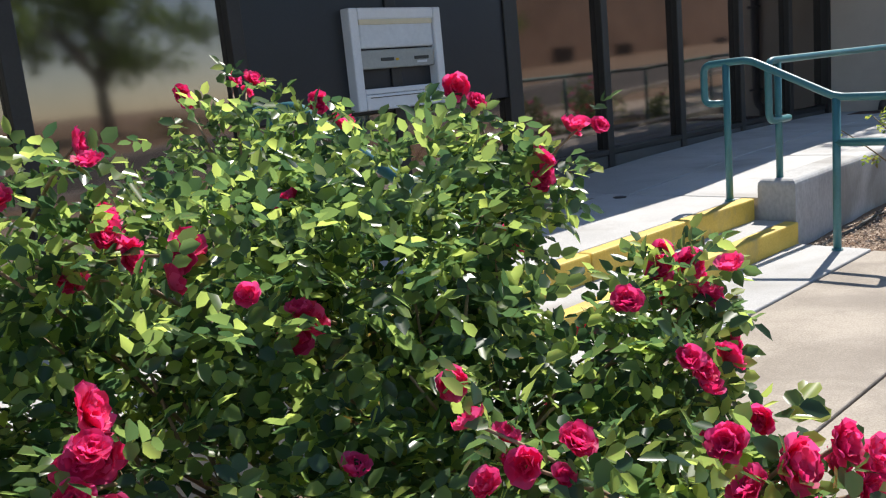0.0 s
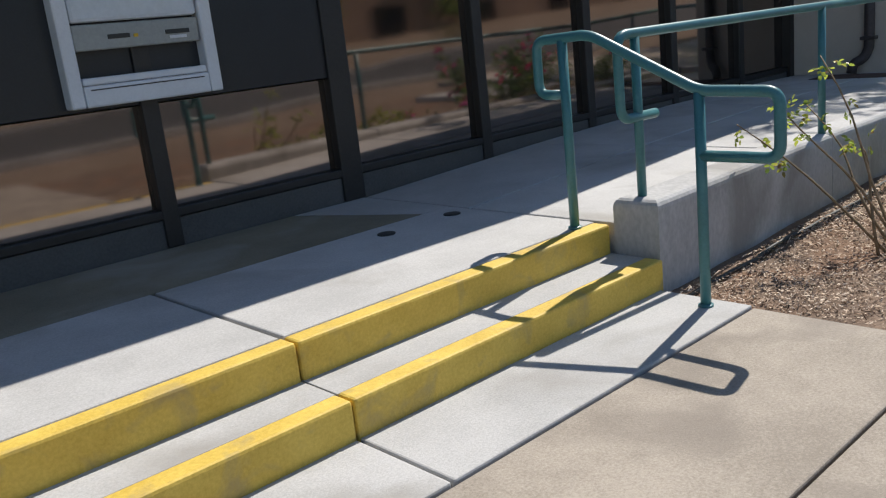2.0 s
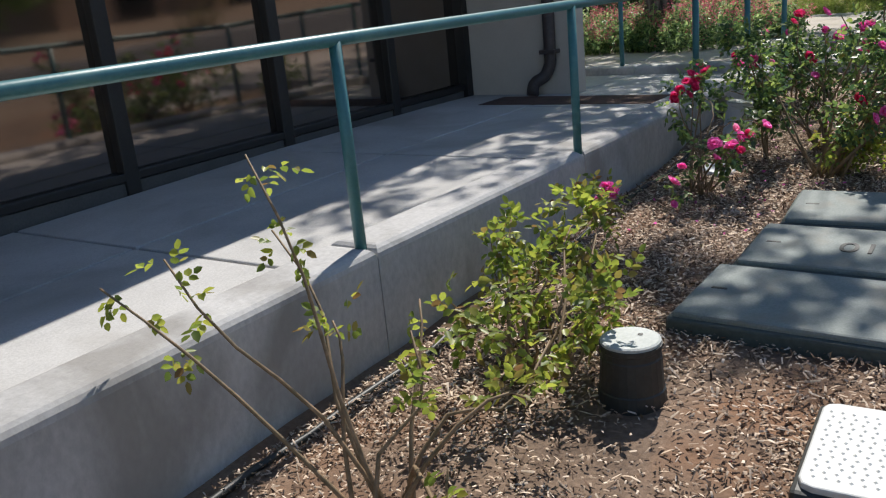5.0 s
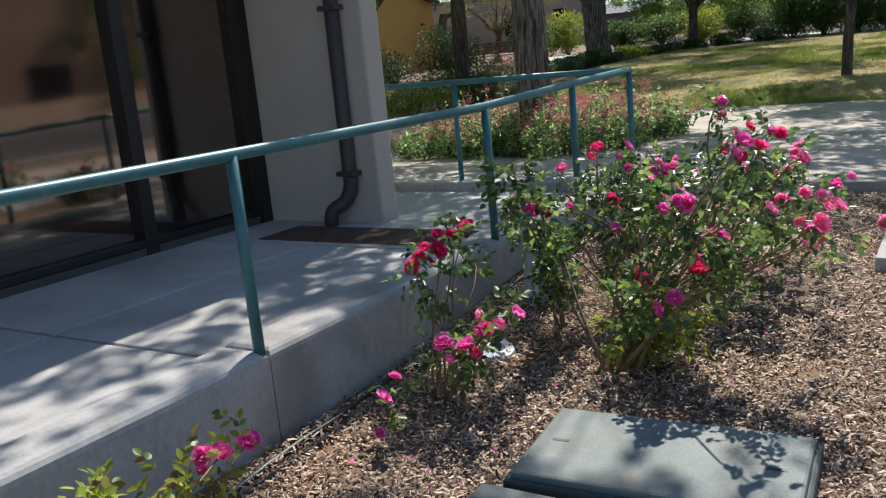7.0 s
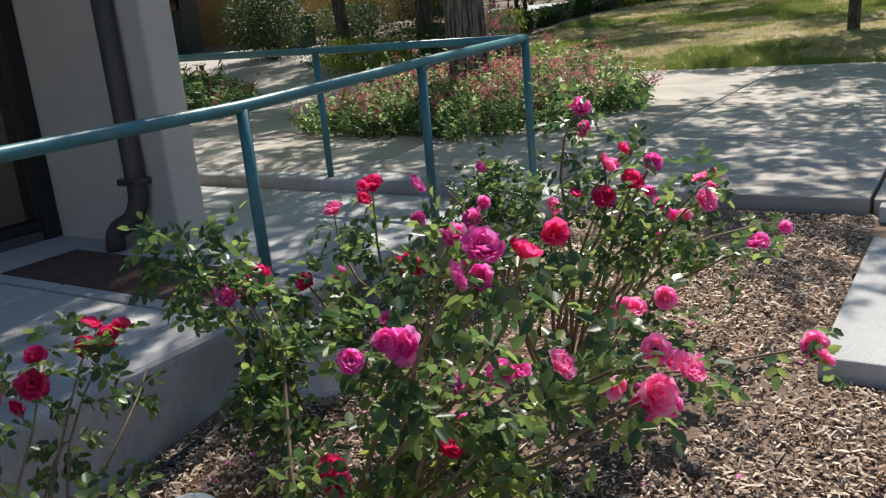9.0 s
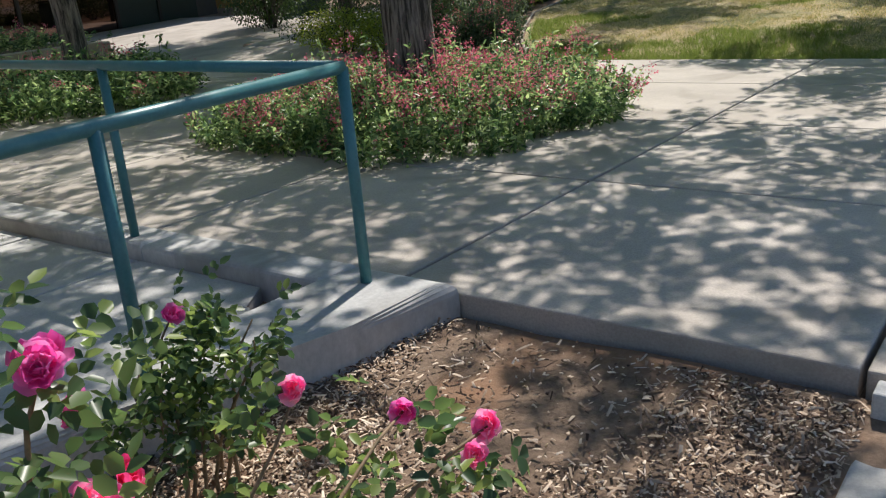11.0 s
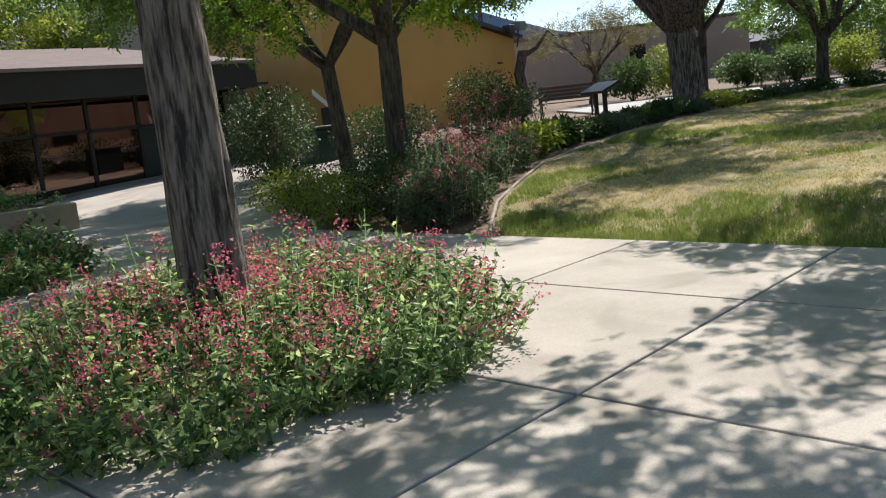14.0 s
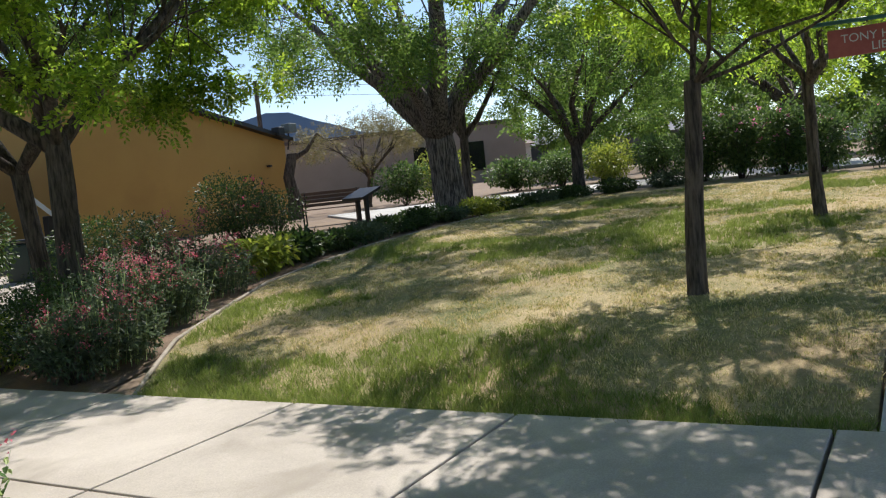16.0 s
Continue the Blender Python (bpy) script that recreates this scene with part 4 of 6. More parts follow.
def bed_roses():
    g = "rose bushes"
    mound_rose()
    # spindly rose near the steps, almost bare
    rose("spindly rose with long bare canes and a few fresh leaves", (6.52, 1.72, 0.03), [(6.58, 2.14, 1.01), (6.28, 2.45, 0.70), (6.35, 2.25, 0.78), (6.95, 1.9, 0.5), (6.7, 1.75, .52), (6.62, 1.95, 0.55), (7.1, 1.55, 0.36), (6.4, 1.45, 0.35), (6.85, 1.5, .3)],
         [None] * 9, 8, 21, 0.032, 0.6, 0.0085, 1, 0.022, g, FRESHLEAF)
    rose("low sprawling rose with yellow-green leaves by the wall", (7.45, 1.80, 0.05), [(7.9, 2.12, 0.48), (7.7, 2.1, .45), (8.2, 1.95, .42), (7.6, 1.55, .36), (7.2, 2.0, 0.42), (8.5, 1.95, 0.45), (8.7, 2.05, .38), (8.0, 1.75, .30), (7.3, 1.65, .3)],
         [None, None, None, None, None, "magenta", "magenta", None, None], 24, 22, 0.038, 0.35, 0.007, 5, 0.05, g, FRESHLEAF)
    rose("trailing rose with magenta blooms against the low wall", (9.75, 1.95, 0.11), [(9.86, 2.10, .70), (9.93, 2.05, .72), (10.12, 2.09, .74), (10.17, 2.05, .76), (9.61, 1.66, .50), (9.66, 1.7, .47), (9.7, 1.76, .44), (9.55, 1.72, .45), (9.52, 1.8, .46), (9.75, 1.6, .52), (10.3, 2.1, .6), (9.3, 1.95, .3)],
         ["red", "crimson", "crimson", "crimson", "red", "magenta", "pale", "magenta", "magenta", "magenta", None, "magenta"], 13, 23, 0.036, 0.62, 0.006, 2, 0.04, g)
    rose("tall open rose with pink and red blooms on arching canes", (10.25, 1.38, 0.13), [(10.14, .76, 1.10), (10.07, .80, 1.13), (10.13, 1.03, .89), (10.30, .58, .79), (10.36, .62, .74), (10.28, .64, .80), (10.34, .56, .84), (10.28, 1.03, .59), (10.33, 1.05, .62), (10.6, 1.9, .80), (10.55, 1.95, .76), (10.68, .76, .80), (10.45, 1.0, .70), (10.05, 1.2, .62), (10.0, 1.05, .55)],
         ["red", "magenta", "magenta", "pale", "magenta", "pale", "pale", "red", "magenta", "crimson", "magenta", "pale", "magenta", "red", "magenta"], 20, 24, 0.038, 0.38, 0.0085, 2, 0.055, g)
    rose("tall open rose with pink and red blooms on arching canes", (10.72, 1.48, 0.16), [(10.95, 1.54, .91), (11.0, 1.92, .91), (10.93, 1.69, 1.02), (10.9, 1.85, .72), (10.85, 1.95, .70), (11.0, 1.45, .85), (10.75, 1.3, .93), (10.8, 1.25, .8), (10.94, .40, .66), (10.95, .7, .55), (11.0, 1.65, .75), (10.75, 1.55, .65)],
         ["magenta", "pale", "red", "magenta", "crimson", "pale", "magenta", "magenta", "pale", "pale", "red", "magenta"], 20, 25, 0.038, 0.38, 0.0085, 2, 0.055, g)
    rose("tall open rose with pink and red blooms on arching canes", (11.35, 1.25, 0.22), [(11.45, 1.22, 1.18), (11.36, .94, 1.02), (11.42, 1.12, 1.0), (11.63, .68, .71), (11.5, .82, .87), (11.33, 1.09, .91), (12.05, 1.11, .67), (11.4, 1.02, .95), (11.55, .9, .8), (11.7, 1.0, .75), (11.2, 1.5, .85), (11.6, 1.4, .8), (11.85, .75, .7), (12.1, .95, .82), (12.2, 1.25, .72), (11.95, 1.3, .88)],
         ["magenta", "magenta", "pale", "magenta", "pale", "red", None, "red", "pale", "magenta", "magenta", "pale", None, "pale", "magenta", "pale"], 20, 26, 0.038, 0.38, 0.0085, 2, 0.055, g)
    rose("fresh yellow-green rose shoots at the foot of the tall rose", (10.32, 1.32, 0.13), [(10.22, 1.2, .42), (10.38, 1.15, .36), (10.1, 1.34, .36), (10.48, 1.28, .40), (10.3, 1.05, .30), (10.6, 1.1, .34)],
         [None] * 6, 16, 28, 0.034, 0.3, 0.005, 2, 0.04, g, FRESHLEAF)
    rose("slender upright rose cane thick with curled leaves by the wall", (10.62, 1.78, 0.16), [(10.30, 1.84, 0.99), (10.42, 1.84, 0.80), (10.36, 1.80, 0.90)],
         [None, "magenta", None], 46, 29, 0.036, 0.35, 0.007, 1, 0.045, g)
    rose("rose sprig with dark leaves beside the wall's drain gap", (12.15, 1.95, 0.27), [(12.2, 2.05, .80), (12.05, 2.0, .72), (12.35, 1.9, .76), (12.3, 2.1, .66)], ["magenta", None, None, None], 34, 27, 0.034, 0.4, 0.007, 3, 0.05, g)


# ---- chips and litter on the bed ----
def chips():
    rng = np.random.default_rng(5)
    n = 125000
    x, y = rng.uniform(5.5, 13.35, n), rng.uniform(0.05, 2.36, n)
    bare = np.array([noise.noise(Vector((a * 1.1, b * 1.1, 3.0))) for a, b in zip(x[:n], y[:n])])
    keep = rng.uniform(0, 1, n) < np.clip(0.8 + bare * 1.5 - np.interp(x, (6.2, 7.4), (0.08, 0)), 0.12, 1.0)
    keep &= ~((x > 11.6) & (y < 0.5))
    x, y = x[keep], y[keep]
    n = len(x)
    z = np.interp(x, (5.45, 7.3, 9.0, 10.2, 11.5, 13.4), [ground_z(q) for q in (5.45, 7.3, 9.0, 10.2, 11.5, 13.4)]) + rng.uniform(0.004, 0.024, n)
    d = rng.normal(0, 1, (n, 3)) * (1, 1, 0.38)
    d /= np.linalg.norm(d, axis=1, keepdims=True)
    s = np.cross(d, rng.normal(0, 0.35, (n, 3)) + (0, 0, 1))
    s /= np.linalg.norm(s, axis=1, keepdims=True)
    u = np.cross(s, d)
    L, W = (rng.uniform(0.004, 0.013, n) * rng.choice([1, 1, 1, 1, 2.2], n))[:, None], rng.uniform(0.0016, 0.0055, n)[:, None]
    small = np.interp(x, (6.2, 7.4), (0.72, 1.0))[:, None]
    L, W = L * small, W * small
    c = np.stack([x, y, z], 1)
    v = np.stack([c - d * L - s * W, c + d * L - s * W * 0.6, c + d * L + s * W * 0.7, c - d * L + s * W, c + u * W * 0.9 - d * L * 0.4, c + u * W * 0.9 + d * L * 0.4], 1).reshape(-1, 3)
    tri = np.array([[0, 1, 5], [0, 5, 4], [1, 2, 5], [2, 3, 4], [2, 4, 5], [3, 0, 4]])
    f = (tri[None] + (np.arange(n) * 6)[:, None, None]).reshape(-1, 3)
    tagged(part("wood_chips", (v, f), CHIP), "scattered brown wood chips over the planting bed", "mulch", kind="stuff")
    n = 160
    x, y = rng.uniform(9.0, 12.0, n), rng.uniform(0.4, 2.2, n)
    at = np.stack([x, y, np.array([ground_z(q) + 0.018 for q in x])], 1)
    tagged(part("fallen_petals", leaves(rng, at, rng.normal(0, 1, (n, 3)) * (1, 1, 0), 0.022, 0.02, 0.0), MAGENTA), "fallen magenta rose petals on the mulch", "petals", kind="stuff")


# ---- things in the bed ----
PALELID = surface("pale_scuffed_lid", (0.40, 0.43, 0.41), (0.55, 0.57, 0.55), 90, 6, 0.6, 0.1, stain=(0.25, 0.24, 0.2), stain_scale=9, stain_cut=0.66)


def valve_box(x, y, z, h, tilt=0.0, white=False):
    body, lid = (WHITEM, PALELID) if white else (BLACKP, PALELID)
    t = thing("valve_box", (x, y, z), "white round irrigation valve box standing in the mulch" if white else "black round irrigation valve box with a pale lid", "valve box")
    t.rotation_euler = (radians(tilt), radians(tilt * 0.5), 0)
    k = 0.9 if white else 1.0
    part("body", Shape().lathe([(0.118 * k, -0.05), (0.110 * k, h * 0.22), (0.106 * k, h * 0.24), (0.100 * k, h - 0.045), (0.097 * k, h - 0.04), (0.097 * k, h - 0.02), (0.102 * k, h - 0.016), (0.102 * k, h)], n=24), body, t, smooth=False)
    part("lid", Shape().lathe([(0.098 * k, h + 0.001), (0.098 * k, h + 0.010), (0.091 * k, h + 0.014)], n=24), lid, t, "pale scuffed lid")
    part("lid_hole", Shape().lathe([(0.009, h + 0.0145), (0.009, h + 0.016)], 0.035, -0.02, 10), BLACKP, t, "dark finger hole")


def vault_lid(cx, cy, z, w, d, rz, digits=""):
    t = thing("vault_lid", (cx, cy, z), "grey-green utility vault lid lying in the bed" + (" marked 10" if digits else ""), "vault lid", "utility vault lids")
    t.rotation_euler = (0, radians(-2.0), radians(rz))
    part("rim", Shape().box(-d / 2 - 0.02, -w / 2 - 0.02, -0.09, d / 2 + 0.02, w / 2 + 0.02, 0.022, 0.012), surface("dark_rim_" + str(round(cx)), (0.05, 0.065, 0.06), (0.09, 0.11, 0.10), 60, 5, 0.7, 0.1), t, "dark green rim")
    part("cover", Shape().box(-d / 2, -w / 2, 0.0, d / 2, w / 2, 0.045, 0.012), LIDM, t)
    for sx, sy in ((0, w / 2 - 0.09), (0, -w / 2 + 0.09)):
        part("lift_slot", Shape().box(sx - 0.008, sy - 0.03, 0.043, sx + 0.008, sy + 0.03, 0.0465), BLACKP, t)
    if digits:
        cu = bpy.data.curves.new("digits", "FONT")
        cu.body, cu.size, cu.extrude, cu.align_x, cu.align_y = digits, 0.17, 0.0015, "CENTER", "CENTER"
        tmp = new("digits_source", cu)
        me = bpy.data.meshes.new_from_object(tmp.evaluated_get(bpy.context.evaluated_depsgraph_get()))
        bpy.data.objects.remove(tmp)
        me.materials.clear()
        me.materials.append(BLACKP)
        part("digits", me, None, t, "dark digits 1 and 0", loc=pose(0, 0.02, 0.047, 0, 0, 90))


def meter_lid():
    t = thing("meter_lid", (7.30, 0.72, 0.065), "white plastic meter box lid with a diamond tread", "meter box")
    t.rotation_euler = (0, radians(-1.5), radians(2))
    part("rim", Shape().box(-0.245, -0.155, -0.09, 0.245, 0.155, 0.012, 0.015), BLACKP, t, "black rim")
    cover = surface("white_plastic", (0.50, 0.51, 0.49), (0.62, 0.63, 0.61), 60, 8, 0.5, 0.05)
    o = [(sx * 0.23 + ax, sy * 0.14 + ay) for sx, sy, pts in ((1, -1, ((-0.04, 0), (-0.012, 0.012), (0, 0.04))), (1, 1, ((0, -0.04), (-0.012, -0.012), (-0.04, 0))), (-1, 1, ((0.04, 0), (0.012, -0.012), (0, -0.04))), (-1, -1, ((0, 0.04), (0.012, 0.012), (0.04, 0)))) for ax, ay in pts]
    part("cover", Shape().prism(o, 0.0, 0.03, 0.006), cover, t)
    s = Shape()
    for i in range(14):
        for j in range(8):
            x, y = -0.18 + 0.027 * i, -0.105 + 0.030 * j + 0.008 * (i % 2)
            s.add([(x - 0.009, y, 0.030), (x, y - 0.006, 0.030), (x + 0.009, y, 0.030), (x, y + 0.006, 0.030), (x, y, 0.034)], [(0, 1, 4), (1, 2, 4), (2, 3, 4), (3, 0, 4)])
    part("tread", s, cover, t, "raised diamonds")


def bed_things():
    valve_box(7.44, 1.44, 0.035, 0.20)
    valve_box(11.02, 2.10, 0.19, 0.26, 5, True)
    vault_lid(8.22, 1.02, 0.105, 0.92, 0.55, -2)
    vault_lid(8.80, 0.95, 0.135, 0.92, 0.52, 0, "10")
    vault_lid(9.42, 0.93, 0.155, 0.88, 0.50, 3)
    meter_lid()
    t = thing("pipe_cap", (10.27, 2.0, 0.12), "white plastic pipe cap lying on the mulch", "pipe cap")
    t.rotation_euler = (radians(8), radians(-6), 0)
    part("cap", Shape().lathe([(0.10, -0.02), (0.10, 0.03), (0.092, 0.045), (0.05, 0.05), (0.046, 0.042)], n=22), WHITEM, t, smooth=False)
    s = Shape()
    p = [(6.72 + 0.05 * i, 1.10 - 0.045 * i, ground_z(6.8) + 0.02) for i in range(5)]
    s.tube(p, 0.006, 6)
    tagged(part("drip_tube", s, BLACKP, smooth=True), "short black drip tube on the mulch", "tube")


bed_roses()
chips()
bed_things()


# ---- trees ----
def trunk(shape, path, radii, seed, n=56, furrow=0.09):
    """A trunk with furrowed bark: its outline is ridged and wanders on the way up."""
    pts = [Vector(p) for p in path]
    fine, fr = [], []
    for i in range(len(pts) - 1):
        for k in range(9):
            fine.append(pts[i].lerp(pts[i + 1], k / 9))
            fr.append(radii[i] + (radii[i + 1] - radii[i]) * k / 9)
    fine.append(pts[-1])
    fr.append(radii[-1])
    verts, faces = [], []
    for i, p in enumerate(fine):
        for k in range(n):
            a = 2 * math.pi * k / n
            ridge = 0.5 * noise.noise(Vector((math.cos(a) * 2.0 + seed, math.sin(a) * 2.0, p.z * 0.5))) + 0.9 * (0.35 - abs(noise.noise(Vector((math.cos(a) * 5.5 + seed, math.sin(a) * 5.5, p.z * 1.1))))) + 0.35 * noise.noise(Vector((math.cos(a) * 11, math.sin(a) * 11 + seed, p.z * 2.5)))
            r = fr[i] * (1 + furrow * ridge * 1.5)
            verts.append((p.x + math.cos(a) * r, p.y + math.sin(a) * r, p.z))
    for i in range(len(fine) - 1):
        faces += [(i * n + k, i * n + (k + 1) % n, (i + 1) * n + (k + 1) % n, (i + 1) * n + k) for k in range(n)]
    shape.add(verts, faces)


def tree(label, base, r, fork, crown, radii, count, seed, leaf=(0.06, 0.026, 0.22, 4), leafmat=None, bark=None, lean=(0, 0), limbs=6, low=0.35, droop=0.3, clumps=60, clump_r=0.5, group="", furrow=0.09, thin=1.0, tufts=9, tuft_r=0.16, sun_gaps=None, lobes=()):
    """A tree: a tapered trunk that forks into limbs and twigs, and a loose crown of compound leaves in clumps."""
    rng = np.random.default_rng(seed)
    base = Vector(base)
    t = thing("tree", base, label, "tree", group)
    top = Vector((lean[0], lean[1], fork))
    s = Shape()
    path = [Vector((0, 0, -0.1)), Vector((0, 0, 0.12)), top * 0.35 + Vector((0.02, 0.02, 0)), top * 0.7, top]
    trunk(s, path, [r * 1.3, r * 1.04, r * 0.95, r * 0.88, r * 0.84], seed, furrow=furrow)
    part("trunk", s, bark or BARK, t, smooth=True)
    cc, cr = Vector(crown) - base, Vector(radii)
    ends = []
    for i in range(limbs):
        a = 2 * math.pi * (i + rng.uniform(-0.3, 0.3)) / limbs
        e = cc + Vector((math.cos(a) * cr.x * rng.uniform(0.45, 0.8), math.sin(a) * cr.y * rng.uniform(0.45, 0.8), cr.z * rng.uniform(-0.3, 0.7)))
        m = top.lerp(e, 0.45) + Vector((rng.normal(0, 0.25), rng.normal(0, 0.25), 0.35 * rng.uniform(0.2, 1)))
        q = [top - Vector((0, 0, r * 0.5))] + [top * (1 - k) ** 2 + m * 2 * k * (1 - k) + e * k * k + Vector(rng.normal(0, 0.06 if thin == 1 else 0.14, 3)) for k in (0.15, 0.35, 0.55, 0.75, 1.0)]
        rr = r * rng.uniform(0.42, 0.62) * thin
        part("limb", Shape().tube(q, [rr * 1.25, rr, rr * 0.82, rr * 0.62, rr * 0.42, rr * 0.2], 9), bark or BARK, t, smooth=True)
        ends.append(q)
    twigs, cl = Shape(), []
    spots = []
    # lobes add clumps up-sun of ground that should lie in dappled shade
    for n, mid, ext in [(clumps, cc, cr)] + [(n, Vector(m) - base, Vector(e)) for n, m, e in lobes]:
        for i in range(n):
            d = Vector(rng.normal(0, 1, 3)).normalized()
            k = rng.uniform(0.35, 1.0) ** 0.6
            c = mid + Vector((d.x * ext.x * k, d.y * ext.y * k, (abs(d.z) if rng.random() > low else d.z) * ext.z * k))
            # no clumps in these boxes, so the crown's shadow leaves that ground sunny
            if mid is cc and sun_gaps and any(x0 < base.x + c.x < x1 and y0 < base.y + c.y < y1 for x0, x1, y0, y1 in sun_gaps):
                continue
            spots.append(c)
    for c in spots:
        q = min(ends, key=lambda p: (p[4] - c).length)
        a = q[int(rng.integers(2, 6))]
        mid = a.lerp(c, 0.5) + Vector((0, 0, 0.15 * (c - a).length))
        w = (0.012 + 0.02 * r) * (0.5 if thin < 1 else 0.75)
        twigs.tube([a, a.lerp(mid, 0.6), mid.lerp(c, 0.5), c], [w * 1.6, w, w * 0.7, w * 0.35], 5)
        cl.append((c, clump_r * rng.uniform(0.6, 1.4)))
    tagged(part("twig_mass", twigs, bark or BARK, t, smooth=True), kind="stuff")
    w = np.array([q * q for _, q in cl])
    idx = rng.choice(len(cl), count, p=w / w.sum())
    cen, cra = np.array([tuple(c) for c, _ in cl])[idx], np.array([q for _, q in cl])[idx]
    d = rng.normal(0, 1, (count, 3))
    d /= np.linalg.norm(d, axis=1, keepdims=True)
    # leaves gather in tufts on the twigs of each clump
    to = rng.normal(0, 1, (len(cl), tufts, 3))
    to /= np.linalg.norm(to, axis=2, keepdims=True)
    to *= rng.uniform(0.25, 1.0, (len(cl), tufts, 1)) * (1, 1, 0.6)
    at = cen + to[idx, rng.integers(0, tufts, count)] * cra[:, None] + d * (tuft_r * (0.5 + cra) * rng.uniform(0.3, 1.3, count))[:, None] * (1, 1, 0.7)
    part("crown", sprigs(rng, at, d, leaf[3], leaf[2], leaf[0], leaf[1], droop), leafmat or TREELEAF, t)
    return t


def shrub(label, x, y, rx, ry, h, count, seed, mat, leaf=0.06, name="shrub", blobs=6, flowers=None, nflow=0, group="", z=None, fsize=0.05, cat="shrub"):
    """A shrub: stems from the ground and leaves on uneven lobes."""
    rng = np.random.default_rng(seed)
    base = Vector((x, y, ground_z(x, y) if z is None else z))
    t = thing(name, base, label, cat, group)
    at, out, stems = [], [], Shape()
    for b in range(blobs):
        a = 2 * math.pi * b / blobs + rng.uniform(-0.4, 0.4)
        q = rng.uniform(0.25, 0.62) if b else 0.0
        r = rng.uniform(0.42, 0.6)
        c = np.array((math.cos(a) * rx * q, math.sin(a) * ry * q, h * rng.uniform(0.42, 0.62)))
        n = count // blobs
        d = rng.normal(0, 1, (n, 3))
        d /= np.linalg.norm(d, axis=1, keepdims=True)
        p = c + d * (rng.uniform(0.3, 1.05, n) ** 0.5)[:, None] * (rx * r, ry * r, h * rng.uniform(0.36, 0.5))
        k = p[:, 2] > 0.02
        at.append(p[k])
        out.append(d[k])
        for _ in range(3):
            e = Vector(c) + Vector(rng.normal(0, 0.2, 3)) * min(rx, h)
            stems.tube([(e.x * 0.1, e.y * 0.1, -0.03), (e.x * 0.5, e.y * 0.5, e.z * 0.5), tuple(e)], [0.012, 0.009, 0.005], 5)
    tagged(part("stem_mass", stems, DARKBARK, t, smooth=True), kind="stuff")
    at, out = np.concatenate(at), np.concatenate(out)
    part("foliage", leaves(rng, at, out, leaf, leaf * 0.5, 0.15, 4), mat, t)
    if flowers:
        i = rng.choice(np.nonzero(at[:, 2] > h * 0.45)[0], nflow)
        c = at[i] + out[i] * 0.03
        c = np.repeat(c, 8, 0) + rng.normal(0, fsize * 0.4, (nflow * 8, 3))
        part("blossom", leaves(rng, c, rng.normal(0, 1, (len(c), 3)), fsize, fsize * 0.8, 0.0, 4), flowers, t)
    return t


def valerian(label, outline_c, rx, ry, h, stems_n, seed, z, square=2.6, bloom=0.5, leaf=0.07, group="valerian clumps", tilt=0.0, mat=None):
    """A clump of red valerian: many upright leafy stems, dusky pink flower heads on some."""
    rng = np.random.default_rng(seed)
    x, y = outline_c
    t = thing("valerian_clump", (x, y, z), label, "flower bed", group)
    a, k = rng.uniform(0, 2 * math.pi, stems_n), rng.uniform(0, 1, stems_n) ** 0.5
    ca, sa = np.cos(a), np.sin(a)
    edge = 1.0 / (np.abs(ca) ** square + np.abs(sa) ** square) ** (1 / square)
    bump = 1 + 0.06 * np.sin(a * 5 + seed) + 0.04 * np.sin(a * 11)
    px, py = ca * k * edge * rx * bump, sa * k * edge * ry * bump
    hh = h * (1 - 0.45 * k ** 3) * rng.uniform(0.55, 1.15, stems_n) * (1 + tilt * px / rx)
    hh *= 1 + 0.25 * np.array([noise.noise(Vector((p * 1.4, q * 1.4, seed))) for p, q in zip(px, py)])
    hh *= np.where(rng.uniform(0, 1, stems_n) < 0.12, 1.45, 1.0)
    lean = np.stack([px / rx, py / ry], 1) * 0.12 + rng.normal(0, 0.05, (stems_n, 2))
    foot = np.stack([px, py, np.full(stems_n, -0.02)], 1)
    tip = foot + np.concatenate([lean, hh[:, None]], 1)
    s = np.repeat(np.arange(stems_n), 15)
    u = rng.uniform(0.12, 0.97, len(s)) ** 0.8
    at = foot[s] * (1 - u[:, None]) + tip[s] * u[:, None]
    d = rng.normal(0, 1, (len(s), 3)) * (1, 1, 0.35) + (0, 0, 0.25)
    part("foliage", leaves(rng, at, d / np.linalg.norm(d, axis=1, keepdims=True), leaf, leaf * 0.42, 0.1, 6), mat or VALLEAF, t)
    side = np.stack([rng.normal(0, 1, stems_n), rng.normal(0, 1, stems_n), np.zeros(stems_n)], 1)
    side *= 0.0035 / (np.linalg.norm(side, axis=1, keepdims=True) + 1e-6)
    v = np.stack([foot - side, foot + side, tip + side * 0.6, tip - side * 0.6], 1).reshape(-1, 3)
    part("stalk_mass", (v, (np.array([[0, 1, 2, 3]])[None] + (np.arange(stems_n) * 4)[:, None, None]).reshape(-1, 4)), VALLEAF, t)
    on = rng.uniform(0, 1, stems_n) < bloom * np.clip(0.35 + 1.0 * (hh / h - 0.45), 0.05, 1)
    c = tip[on]
    m = 30
    q = np.repeat(c, m, 0) + rng.normal(0, 1, (len(c) * m, 3)) * (0.034, 0.034, 0.036)
    part("blossom", leaves(rng, q, rng.normal(0, 1, (len(q), 3)), 0.024, 0.018, 0.0, 4), PINKFLO, t, "dusky pink flower heads")
    return t


